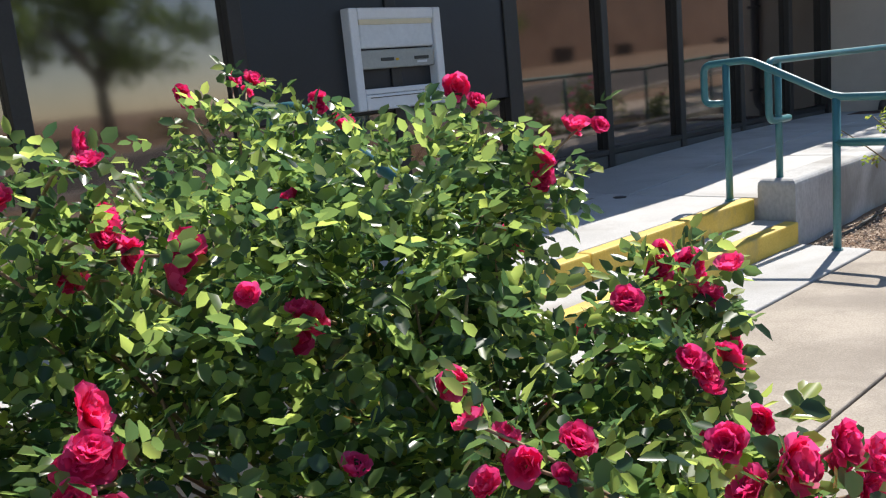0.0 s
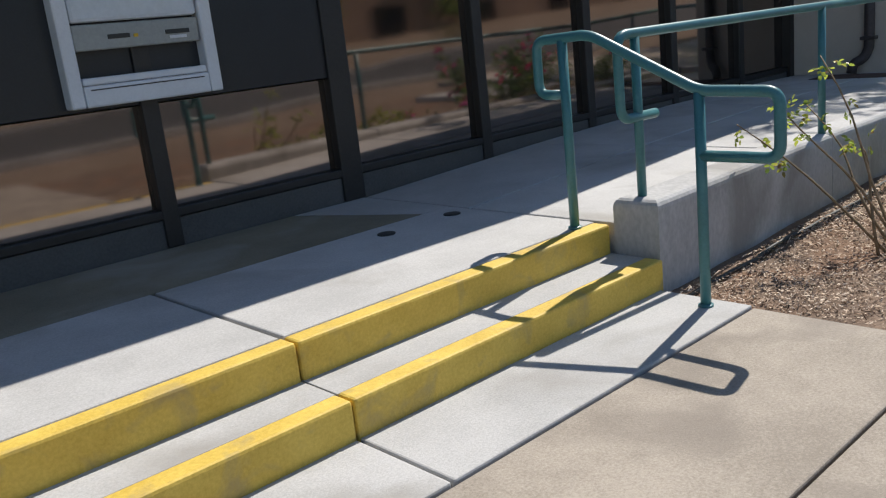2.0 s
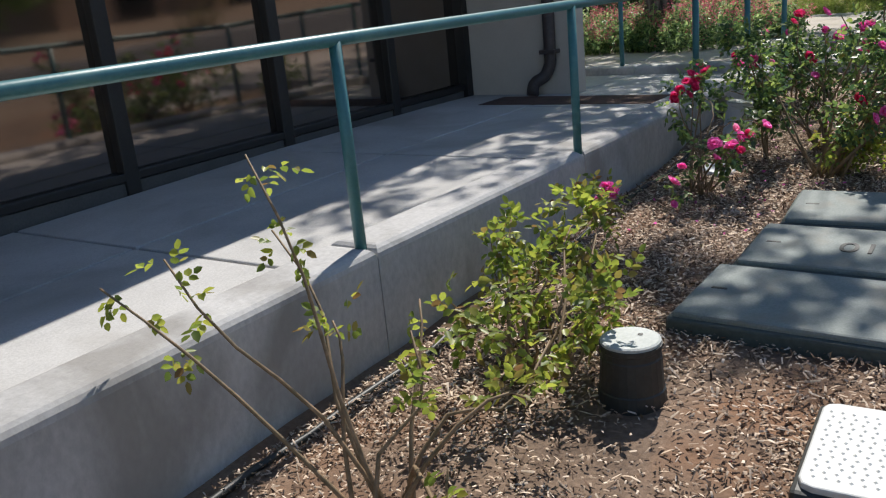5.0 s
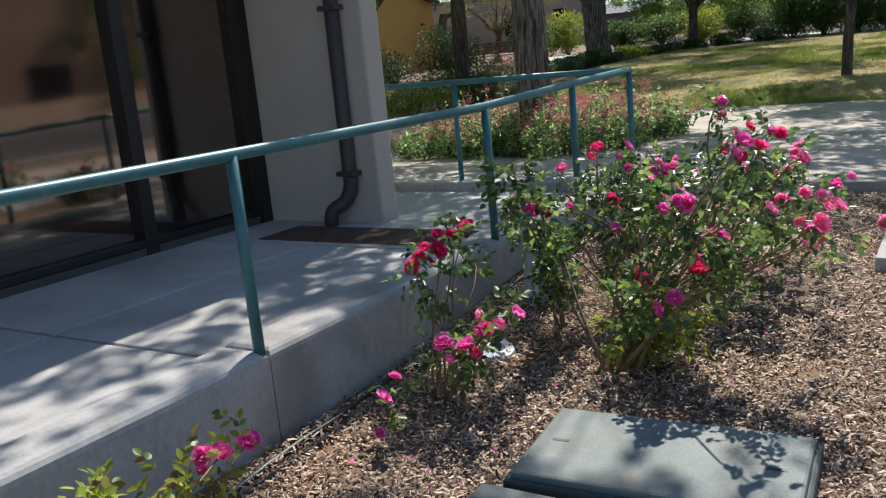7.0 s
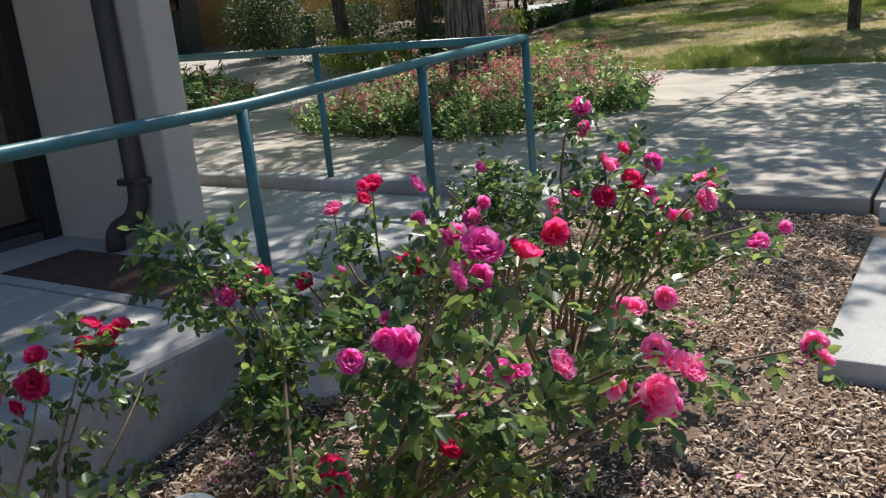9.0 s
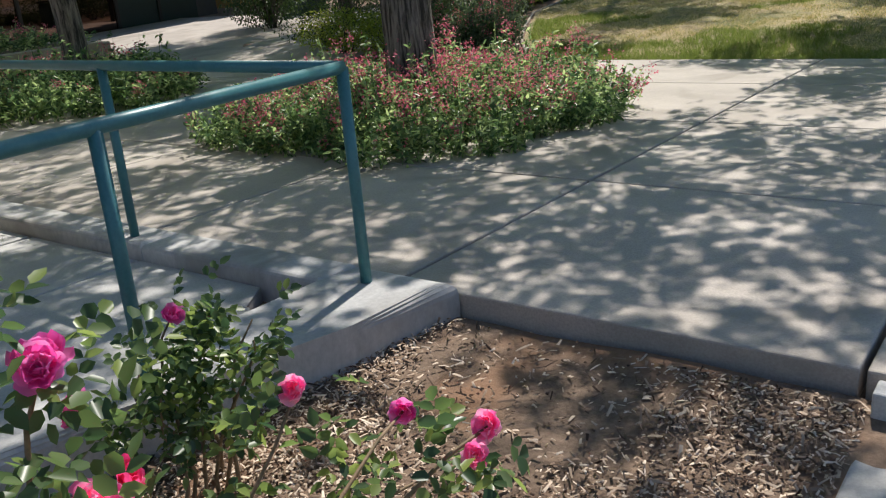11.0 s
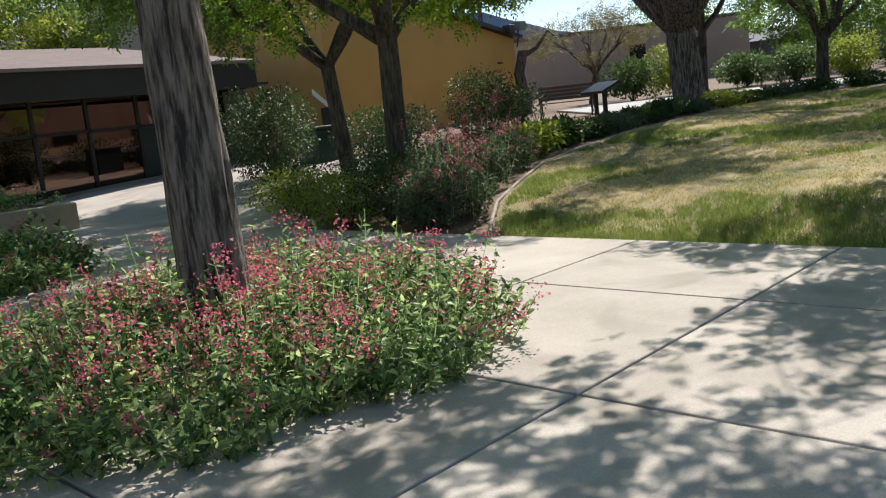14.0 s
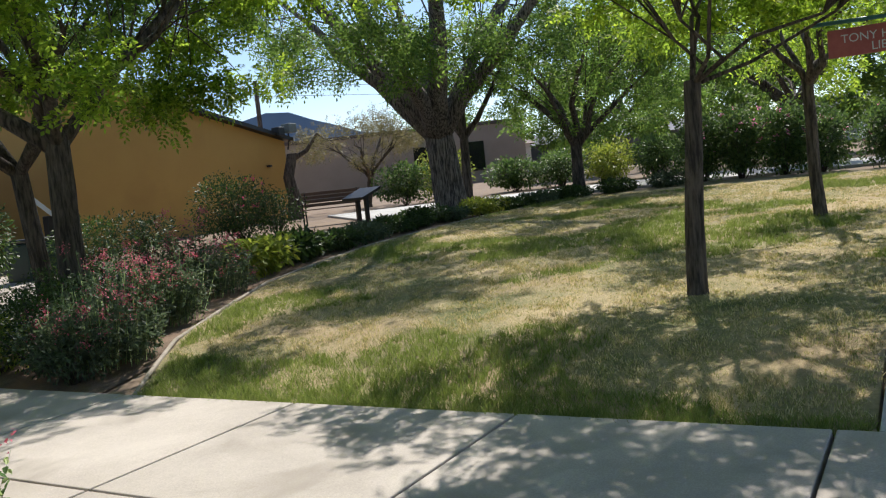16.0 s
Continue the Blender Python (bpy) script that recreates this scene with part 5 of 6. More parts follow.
def trees():
    g = "shade trees"
    fine = (0.062, 0.028, 0.22, 4)
    # crown out of view, its gaps and lobes placed to shape the plaza's shade
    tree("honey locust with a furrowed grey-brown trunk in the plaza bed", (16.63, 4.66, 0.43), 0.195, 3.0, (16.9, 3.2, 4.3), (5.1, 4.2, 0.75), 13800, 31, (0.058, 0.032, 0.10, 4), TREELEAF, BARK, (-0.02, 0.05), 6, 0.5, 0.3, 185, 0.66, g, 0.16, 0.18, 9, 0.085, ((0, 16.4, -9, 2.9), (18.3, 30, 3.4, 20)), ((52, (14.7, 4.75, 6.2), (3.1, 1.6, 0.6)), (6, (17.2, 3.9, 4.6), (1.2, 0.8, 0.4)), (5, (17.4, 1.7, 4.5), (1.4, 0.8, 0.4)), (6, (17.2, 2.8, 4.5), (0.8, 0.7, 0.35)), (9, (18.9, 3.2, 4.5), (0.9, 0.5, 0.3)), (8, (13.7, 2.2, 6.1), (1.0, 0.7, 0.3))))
    tree("slim locust tree rising from a leafy clump", (16.85, 10.05, 0.42), 0.15, 2.9, (16.9, 10.6, 5.0), (4.0, 4.0, 1.3), 8500, 32, fine, TREELEAF, BARK, (-0.12, 0.0), 6, 0.4, 0.3, 110, 0.6, g)
    tree("dark-barked tree standing in the raised planter", (15.9, 16.4, 0.8), 0.30, 3.0, (15.5, 16.5, 6.0), (4, 4, 2), 5000, 33, (0.09, 0.04, 0.28, 3), ELMLEAF, DARKBARK, (0, 0), 6, 0.4, 0.3, 60, 0.8, g)
    tree("locust tree with forked limbs above the shrub border", (22.5, 9.05, 0.5), 0.165, 2.35, (22.6, 9.4, 5.0), (4.2, 3.8, 2.1), 9500, 34, (0.085, 0.042, 0.22, 4), TREELEAF, DARKBARK, (0.05, 0.0), 6, 0.75, 0.4, 80, 0.6, g)
    # this crown's lobe is added to shade the library's entry walk
    tree("dark leaning tree behind the shrub border", (24.6, 12.6, 0.6), 0.15, 2.2, (23.8, 12.8, 5.0), (4.6, 4.2, 2.0), 10500, 35, (0.10, 0.05, 0.22, 3), ELMLEAF, DARKBARK, (-0.15, 0.1), 6, 0.75, 0.4, 84, 0.7, g, lobes=((24, (23.4, 15.4, 5.0), (2.7, 2.5, 0.7)),))
    tree("big spreading elm with stout limbs at the lawn's edge", (35.2, 10.85, 1.1), 0.42, 2.15, (34.2, 10.6, 7.4), (7.0, 7.2, 3.6), 11000, 36, (0.12, 0.05, 0.38, 3), ELMLEAF, BARK, (-0.1, 0.15), 8, 0.85, 0.8, 110, 0.85, g)
    # gap and lobe placed for this tree's shadow on lawn and plaza
    tree("young locust tree with bright leaves on the lawn", (23.60, 1.92, 0.58), 0.085, 1.95, (23.8, 0.8, 4.05), (3.3, 3.3, 1.05), 12500, 37, (0.070, 0.034, 0.16, 4), TREELEAF, DARKBARK, (0.0, -0.10), 7, 0.6, 0.4, 130, 0.5, g, thin=0.42, sun_gaps=((0, 22.9, 2.9, 9),), lobes=((14, (23.0, 0.5, 3.8), (1.3, 0.8, 0.4)),))
    tree("young locust tree with bright leaves on the lawn", (28.75, 1.42, 0.85), 0.085, 1.9, (28.9, 1.2, 3.9), (2.6, 2.6, 1.2), 2400, 38, (0.08, 0.036, 0.25, 4), TREELEAF, DARKBARK, (0.0, 0.05), 6, 0.6, 0.4, 34, 0.5, g)
    tree("rounded dark green tree behind the lawn", (38.0, 8.4, 1.2), 0.17, 1.4, (38.0, 8.2, 4.6), (4.2, 4.0, 1.9), 5200, 39, (0.11, 0.05, 0.3, 3), ELMLEAF, DARKBARK, (0, 0), 7, 0.6, 0.4, 60, 0.75, g)
    tree("dark dense tree far behind the hedge", (47.0, 4.0, 1.5), 0.25, 1.7, (47.0, 4.0, 5.2), (5.0, 5.5, 2.6), 5200, 40, (0.16, 0.08, 0.35, 3), ELMLEAF, DARKBARK, (0, 0), 6, 0.6, 0.4, 60, 0.9, g)
    tree("dark dense tree far behind the hedge", (46.0, -5.0, 1.5), 0.25, 1.7, (46.0, -5.0, 5.2), (5.0, 5.5, 2.6), 4200, 41, (0.16, 0.08, 0.35, 3), ELMLEAF, DARKBARK, (0, 0), 6, 0.6, 0.4, 50, 0.9, g)
    tree("dark dense tree far behind the hedge", (53.0, 12.5, 1.7), 0.25, 1.7, (53.0, 12.5, 4.6), (4.5, 5.0, 2.2), 3600, 44, (0.18, 0.09, 0.35, 3), ELMLEAF, DARKBARK, (0, 0), 6, 0.6, 0.4, 44, 0.9, g)
    tree("dark dense tree far behind the hedge", (60.0, 8.0, 1.9), 0.25, 1.7, (60.0, 8.0, 4.8), (4.5, 5.0, 2.2), 3200, 45, (0.2, 0.1, 0.35, 3), ELMLEAF, DARKBARK, (0, 0), 6, 0.6, 0.4, 40, 0.9, g)
    tree("twisted olive-leaved tree beside the far walk", (42.5, 18.6, 1.35), 0.13, 1.1, (42.6, 18.4, 3.9), (2.6, 2.6, 1.0), 1500, 42, (0.10, 0.035, 0.3, 3), OLIVE, DARKBARK, (0.2, -0.1), 7, 0.6, 0.6, 30, 0.5, g)
    tree("slim dark tree next to the big elm", (37.3, 11.5, 1.2), 0.14, 2.0, (37.6, 11.3, 5.2), (2.5, 2.5, 1.6), 1800, 43, (0.11, 0.05, 0.3, 3), ELMLEAF, DARKBARK, (0.1, 0), 5, 0.6, 0.4, 26, 0.7, g)
    for i, (x, y, z, s) in enumerate(((26.3, 31.8, 5.9, 2.7), (21.0, 33.0, 5.6, 3.2), (15.0, 34.0, 6.0, 3.6))):
        tree("leafy tree behind the library roof", (x, y, 0.5), 0.25, 2.5, (x, y, z), (s, s, 2.4), 2600, 50 + i, (0.16, 0.08, 0.35, 3), LIMELEAF if i < 2 else TREELEAF, DARKBARK, (0, 0), 6, 0.6, 0.3, 40, 0.9, g)
    # across the road, seen in the windows
    for i, (x, y, s) in enumerate(((-14, -24, 4.0), (-4, -21, 3.2), (9, -26, 4.2), (22, -22, 3.4), (34, -25, 4.0), (6, -19.5, 3.6), (12.5, -20.5, 3.4))):
        tree("dusty tree across the road", (x, y, 0.4), 0.25, 2.0, (x, y, 4.6), (s, s, 2.6), 1700, 60 + i, (0.2, 0.1, 0.35, 3), ELMLEAF, DARKBARK, (0, 0), 6, 0.6, 0.3, 34, 0.9, g)


def clumps():
    valerian("low mound of red valerian with dusky pink flowers round the locust", (16.60, 4.55), 1.53, 1.50, 0.46, 2300, 71, 0.43, 3.0, 0.22, 0.06, tilt=0.12)
    valerian("leafy valerian mound with few flowers round the slim tree", (16.5, 9.6), 1.45, 1.15, 0.55, 800, 72, 0.43, 2.4, 0.12, 0.08)
    valerian("valerian and white flowers in the raised planter", (15.5, 15.4), 4.2, 0.9, 0.45, 900, 73, 0.85, 3.5, 0.35, 0.08)
    valerian("tall dusty-pink valerian at the corner of the shrub border", (21.25, 7.1), 0.5, 0.55, 0.66, 330, 74, 0.50, 2.2, 0.16, 0.07, mat=GREYLEAF)
    valerian("tall dusty-pink valerian at the corner of the shrub border", (22.5, 7.95), 0.8, 0.5, 0.74, 380, 75, 0.60, 2.2, 0.28, 0.07, mat=GREYLEAF)
    valerian("tall dusty-pink valerian at the corner of the shrub border", (24.3, 9.0), 0.9, 0.6, 0.82, 380, 76, 0.66, 2.2, 0.4, 0.07, mat=GREYLEAF)
    g = "border shrubs"
    S = shrub
    S("grey-green leafy shrub at the plaza's edge", 20.85, 6.95, 0.42, 0.55, 0.6, 1500, 81, GREYLEAF, 0.05, group=g)
    S("dark green shrub at the plaza's edge", 21.1, 7.75, 0.7, 0.7, 0.80, 2000, 82, SHRUBLEAF, 0.05, group=g)
    S("lime-leaved shrub at the plaza's edge", 20.95, 8.45, 0.55, 0.6, 0.72, 2200, 83, LIMELEAF, 0.05, group=g)
    S("lime-tipped low shrub beside the walk", 21.1, 9.55, 0.9, 1.0, 0.75, 3200, 84, LIMELEAF, 0.05, group=g)
    S("dark low shrub beside the walk", 21.7, 10.5, 0.9, 0.8, 0.75, 2200, 85, SHRUBLEAF, 0.055, group=g)
    S("dark shrub under the locust", 22.3, 8.75, 0.9, 0.8, 0.75, 2000, 86, SHRUBLEAF, 0.055, group=g)
    S("dark shrub under the locust", 23.6, 10.4, 1.0, 0.9, 0.8, 2000, 87, SHRUBLEAF, 0.06, group=g)
    S("pale boulder-coloured lavender mound under the tree", 22.6, 10.2, 0.5, 0.5, 0.62, 900, 88, GREYLEAF, 0.04, group=g)
    S("tall shrub with pale cream-tipped leaves by the library door", 24.9, 15.3, 1.0, 1.1, 1.9, 3800, 89, CREAMLEAF, 0.09, group=g, blobs=9)
    S("tall dark shrub by the library door", 24.3, 14.6, 1.2, 1.3, 1.9, 3000, 90, SHRUBLEAF, 0.09, group=g, blobs=8)
    S("dark shrub in front of the ochre wall", 27.2, 14.8, 1.3, 1.1, 1.25, 2600, 91, SHRUBLEAF, 0.08, group=g)
    S("pale-leaved shrub in front of the ochre wall", 28.9, 15.2, 0.9, 0.8, 1.1, 1800, 92, CREAMLEAF, 0.08, group=g)
    S("big dark rose shrub with a few red blooms", 31.3, 14.6, 1.3, 1.2, 1.75, 4600, 93, SHRUBLEAF, 0.085, group=g, flowers=CRIMSON, nflow=14, blobs=9)
    S("dark shrub beside the bench", 33.0, 14.9, 1.0, 0.9, 1.2, 1800, 94, SHRUBLEAF, 0.085, group=g)
    S("strappy bright green daylily clump along the lawn", 26.2, 9.4, 0.9, 0.45, 0.55, 900, 95, LIMELEAF, 0.16, group=g)
    S("strappy bright green daylily clump along the lawn", 27.6, 9.7, 0.9, 0.45, 0.5, 900, 96, SHRUBLEAF, 0.16, group=g)
    rng = np.random.default_rng(97)
    row = [(28.8, 9.8), (29.9, 9.9), (31.0, 9.95), (32.0, 9.9), (33.0, 9.8), (34.0, 9.4), (34.9, 9.1), (35.8, 8.7), (36.6, 8.1), (37.3, 7.1), (37.8, 6.0)]
    for i, (x, y) in enumerate(row):
        m = (SHRUBLEAF, GREYLEAF, SHRUBLEAF, SHRUBLEAF, GREYLEAF, LIMELEAF)[i % 6]
        S("low clipped shrub along the back of the lawn" if i % 6 != 5 else "yellow-green low shrub along the back of the lawn", x, y, 0.75, 0.6, float(rng.uniform(0.28, 0.44)), 2200, 100 + i, m, 0.08, group="low shrubs behind the lawn")
    for i, (x, y, h) in enumerate(((38.6, 5.2, 1.7), (38.4, 4.2, 1.8), (38.5, 3.2, 1.75), (38.2, 2.3, 1.6), (38.4, 0.8, 1.5), (38.6, -0.4, 1.5), (38.4, -1.6, 1.4))):
        S("tall rose hedge bush with pale blooms", x, y, 0.8, 0.75, h, 5200, 120 + i, HEDGELEAF, 0.10, group="rose hedge", flowers=PALEPINK, nflow=16, blobs=8, fsize=0.06)
    for i, (x, y, h) in enumerate(((44.5, 11.5, 1.3), (44.8, 9.8, 1.4), (45.0, 8.2, 1.4), (44.2, 13.2, 1.2), (42.8, 15.2, 2.0), (41.4, 16.2, 1.5))):
        S("bright green shrub beyond the far walk", x, y, 1.2, 1.1, h, 3000, 140 + i, LIMELEAF if i % 3 == 1 else HEDGELEAF, 0.13, group="far shrubs")
    for i, (x, y, h) in enumerate(((-9, -16.5, 1.0), (2, -16.2, 0.8), (6.5, -16.6, 1.1), (13, -16.3, 0.9), (18, -16.5, 1.0), (27, -16.4, 0.9))):
        S("dry shrub on the verge across the road", x, y, 1.2, 0.9, h, 900, 160 + i, OLIVE, 0.10, group="verge shrubs")


def grass():
    rng = np.random.default_rng(9)
    n, each = 34000, 8
    x, y = 20.5 + 16 * rng.uniform(0, 1, n) ** 1.5, rng.uniform(0.38, 9.6, n)
    x, y = np.repeat(x, each), np.repeat(y, each)
    n *= each
    x, y = np.maximum(x + rng.normal(0, 0.022, n), 20.47), y + rng.normal(0, 0.022, n)
    edge = np.interp(x, (20.5, 22.0, 25.3, 29, 33, 37), (5.72, 6.76, 8.46, 9.15, 9.0, 7.95))
    keep = y < edge - 0.05
    x, y, edge = x[keep], y[keep], edge[keep]
    z = np.interp(x, (20.5, 22, 25, 30, 36, 60), [ground_z(q) for q in (20.5, 22, 25, 30, 36, 60)])
    lush = np.array([noise.noise(Vector((a * 0.45, b * 0.6, 1.7))) + 0.5 * noise.noise(Vector((a * 1.3, b * 1.3, 4.0))) for a, b in zip(x, y)])
    lush += 0.9 * np.exp(-(x - 20.5) / 0.5) + 0.35 * np.exp(-(edge - y) / 0.5)
    for nm, sel, mat, hgt, label in (("green_grass", lush > 0.20, GREENBLADE, 0.055, "lush green grass along the lawn's edge and in patches"), ("dry_grass", lush <= 0.20, BLADE, 0.036, "thin straw-coloured grass of the worn lawn")):
        c = np.stack([x[sel], y[sel], z[sel] + 0.012], 1)
        m = len(c)
        hh = hgt * rng.uniform(0.5, 1.3, m) * np.clip(1 + lush[sel] * 0.6, 0.6, 1.6)
        far = 1 + (c[:, 0] - 20.5) / 10
        a = rng.uniform(0, 2 * math.pi, m)
        s = np.stack([np.cos(a), np.sin(a), 0 * a], 1) * (0.0035 * far)[:, None]
        tip = c + np.stack([rng.normal(0, 0.5, m) * hh, rng.normal(0, 0.5, m) * hh, hh], 1)
        v = np.stack([c - s, c + s, tip], 1).reshape(-1, 3)
        tagged(part(nm, (v, np.arange(len(v)).reshape(-1, 3)), mat), label, "grass", kind="stuff")


# ---- far buildings and things beyond the plaza ----
def library():
    t = thing("library_wing", (20, 22.0, 0.43), "low library wing with dark windows and a brown shingle roof", "building", kind="structure")
    S = lambda *a, **k: Shape().box(*a, **k)
    part("wall", S(-10, 0.1, -0.4, 9, 8, 2.9), BASEW, t)
    xs = [-10 + 1.4 * i for i in range(14)]
    for i, (a, b) in enumerate(zip(xs, xs[1:])):
        door = 4.6 < a < 7.2
        part("door_panel" if door else "lower_pane", S(a + 0.04, 0.0, 0.05, b - 0.04, 0.06, 1.65), surface("dark_green_door_" + str(i), (0.010, 0.028, 0.026), (0.016, 0.04, 0.036), 30, 3, 0.4, 0.02) if door else SMOKED, t)
        part("upper_pane", S(a + 0.04, 0.0, 1.75, b - 0.04, 0.06, 2.5), SMOKED, t)
        part("mullion", S(a - 0.045, -0.06, 0.0, a + 0.045, 0.08, 2.55, c=0.008), BLACKM, t)
    part("transom", S(-10, -0.06, 1.66, 8.2, 0.07, 1.74), BLACKM, t)
    part("soffit", S(-10.5, -1.7, 2.52, 8.6, 0.2, 2.58), BLACKM, t)
    part("fascia", S(-10.5, -1.75, 2.45, 8.2, -1.69, 3.12, c=0.01), BLACKM, t)
    part("fascia_end", S(8.14, -1.7, 2.45, 8.2, 6, 3.12, c=0.01), BLACKM, t)
    o = [(-10.6, -1.8), (8.3, -1.8), (8.3, 7), (-10.6, 7)]
    part("roof", Shape().prism(o, 3.121, lambda x, y: 3.2 + (y + 1.8) * 0.16), SHINGLE, t)
    t = thing("planter_wall", (20, 14.2, 0.40), "low weathered concrete planter wall", "wall", kind="structure")
    for a, b in ((-12, -6.0), (-5.99, -2.0), (-1.99, 0)):
        part("wall_section", S(a, 0, -0.2, b, 0.25, 0.47, c=0.02), TANC, t)
    part("wall_return", S(-0.25, 0.26, -0.2, 0, 3.0, 0.47, c=0.02), TANC, t)
    part("planter_soil", S(-12, 0.26, -0.2, -0.26, 3.0, 0.42), SOIL, t)


def across_road():
    """A long brown adobe block over the road, added unseen to tint window reflections."""
    t = thing("adobe_building", (26, -24.0, 0.2), "long brown adobe building added across the road for the windows' reflections", "building", kind="structure")
    adobe = surface("brown_adobe", (0.30, 0.20, 0.145), (0.42, 0.29, 0.21), 20, 0.6, 0.95, 0.3, stain=(0.25, 0.165, 0.12), stain_scale=0.3, stain_cut=0.6)
    part("wall", Shape().box(0, -9, -0.5, 62, 0, 6.4, 0.12), adobe, t)
    part("parapet", Shape().box(-0.15, -9.1, 6.4, 62.15, 0.15, 6.75, 0.08), adobe, t)
    for i in range(9):
        part("window", Shape().box(3.0 + 6.6 * i, 0.0, 1.2, 5.0 + 6.6 * i, 0.06, 2.7, 0.02), DARKGL, t)


def far_houses():
    t = thing("ochre_building", (40.3, 20.5, 1.1), "plain ochre stucco building with a sloping dark roof edge", "building", kind="structure")
    def gable(y0, y1, drop, ext):
        prof = [(ext, -0.5), (ext, 2.97), (-6.5, 4.36), (-9.4, 4.98), (-9.4, -0.5)]
        n = len(prof)
        return Shape().add([(x, y0, z - (drop if i in (1, 2, 3) else 0)) for i, (x, z) in enumerate(prof)] + [(x, y1, z - (drop if i in (1, 2, 3) else 0)) for i, (x, z) in enumerate(prof)],
                           [tuple(range(n))[::-1], tuple(range(n, 2 * n))] + [(i, (i + 1) % n, (i + 1) % n + n, i + n) for i in range(n)])
    part("wall", gable(0, 14, 0.0, 0), OCHRE, t)
    for (xa, za), (xb, zb) in (((0.25, 2.94), (-6.5, 4.37)), ((-6.5, 4.37), (-9.6, 5.03))):
        s = Shape().add([(xa, -0.25, za), (xb, -0.25, zb), (xb, 14, zb), (xa, 14, za), (xa, -0.25, za + 0.14), (xb, -0.25, zb + 0.14), (xb, 14, zb + 0.14), (xa, 14, za + 0.14)],
                        [(0, 1, 2, 3), (7, 6, 5, 4), (0, 4, 5, 1), (1, 5, 6, 2), (2, 6, 7, 3), (3, 7, 4, 0)])
        part("roof", s, BLACKM, t, "dark roof edge")
    part("spout", Shape().box(-1.1, -0.18, 2.05, -1.0, 0.0, 2.12, 0.01), BROWNPIPE, t)
    f = thing("flood_lamp", (40.35, 20.4, 4.10), "boxy grey flood lamp on the roof corner", "lamp")
    part("bracket", Shape().tube([(0, 0, -0.35), (0, -0.1, 0.0), (0, -0.1, 0.25)], 0.03, 8), BLACKM, f)
    part("housing", Shape().box(-0.22, -0.35, 0.25, 0.22, 0.05, 0.58, 0.03), LIDM, f)
    part("second_housing", Shape().box(-0.75, -0.3, 0.12, -0.4, 0.05, 0.45, 0.03), BLACKP, f)
    t = thing("tan_hall", (29.4, 30, 0.5), "tan stucco hall rising behind the library roof", "building", kind="structure")
    part("wall", Shape().box(0, 0, -0.5, 16, 12, 6.4), STUCCO, t)
    part("parapet", Shape().box(-0.15, -0.15, 6.4, 16.15, 12, 6.75, 0.03), STUCCO, t)
    for x in (4.2, 8.2):
        for k in range(6):
            part("vent_slat", Shape().box(x, -0.05, 4.6 + 0.16 * k, x + 1.5, 0.0, 4.70 + 0.16 * k), WHITEM, t)
    t = thing("grey_tan_building", (52.8, 35.6, 1.6), "grey-tan stucco building with two dark windows", "building", kind="structure")
    t.rotation_euler = (0, 0, radians(-61))
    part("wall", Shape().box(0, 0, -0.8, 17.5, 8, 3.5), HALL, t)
    part("coping", Shape().box(-0.1, -0.1, 3.5, 17.6, 8, 3.7, 0.02), BROWNPIPE, t)
    for x in (11.0, 14.2):
        part("window", Shape().box(x, -0.03, 0.9, x + 0.9, 0.05, 2.6), DARKGL, t)
    # low houses and clutter far off
    def house(x, y, z, w, d, h, wall, roof, label, rz):
        t = thing("house", (x, y, z), label, "house", "far houses", "structure")
        t.rotation_euler = (0, 0, radians(rz))
        part("wall", Shape().box(-w / 2, -d / 2, -0.8, w / 2, d / 2, h), wall, t)
        part("roof", Shape().add([(-w / 2 - .4, -d / 2 - .4, h), (w / 2 + .4, -d / 2 - .4, h), (w / 2 + .4, d / 2 + .4, h), (-w / 2 - .4, d / 2 + .4, h), (-w / 2 + 1, 0, h + 1.1), (w / 2 - 1, 0, h + 1.1)],
                                 [(0, 1, 5, 4), (1, 2, 5), (2, 3, 4, 5), (3, 0, 4), (3, 2, 1, 0)]), roof, t)
        for k in (-0.28, 0.05, 0.3):
            part("window", Shape().box(w * k, -d / 2 - 0.04, h * 0.35, w * k + 1.1, -d / 2 + 0.02, h * 0.72), DARKGL, t)
        return t
    grey = surface("slate_roof", (0.07, 0.08, 0.10), (0.11, 0.12, 0.15), 8, 1, 0.8, 0.1)
    pink = surface("pink_stucco", (0.52, 0.38, 0.33), (0.60, 0.45, 0.39), 20, 1, 0.9, 0.1)
    house(92, 22.5, 2.2, 22, 9, 2.3, BASEW, grey, "low dark house with a slate-grey roof far off", -75)
    house(106, 23, 2.4, 12, 8, 2.8, WHITEM, SHINGLE, "white house far off behind the trees", -80)
    house(90, 3.0, 2.2, 14, 9, 2.4, pink, grey, "pink stucco house far off with a grey roof", -85)
    house(82, 35, 2.0, 10, 8, 2.6, STUCCO, SHINGLE, "tan house far off behind the elm", -60)
    t = thing("carport", (89.5, 31.5, 2.1), "white flat-roofed carport over a brown wall", "carport")
    part("roof", Shape().box(-1.2, -2.6, 2.05, 1.2, 2.6, 2.3, 0.03), WHITEM, t)
    part("wall", Shape().box(0.5, -2.2, -0.3, 0.8, 2.2, 1.3, 0.02), SHINGLE, t)
    for y in (-2.3, 2.3):
        part("post", Shape().box(-1.1, y - 0.06, -0.3, -0.98, y + 0.06, 2.05), BROWNPIPE, t)
    t = thing("booth", (79.5, 29.5, 2.0), "small pale blue booth with a cream roof", "booth")
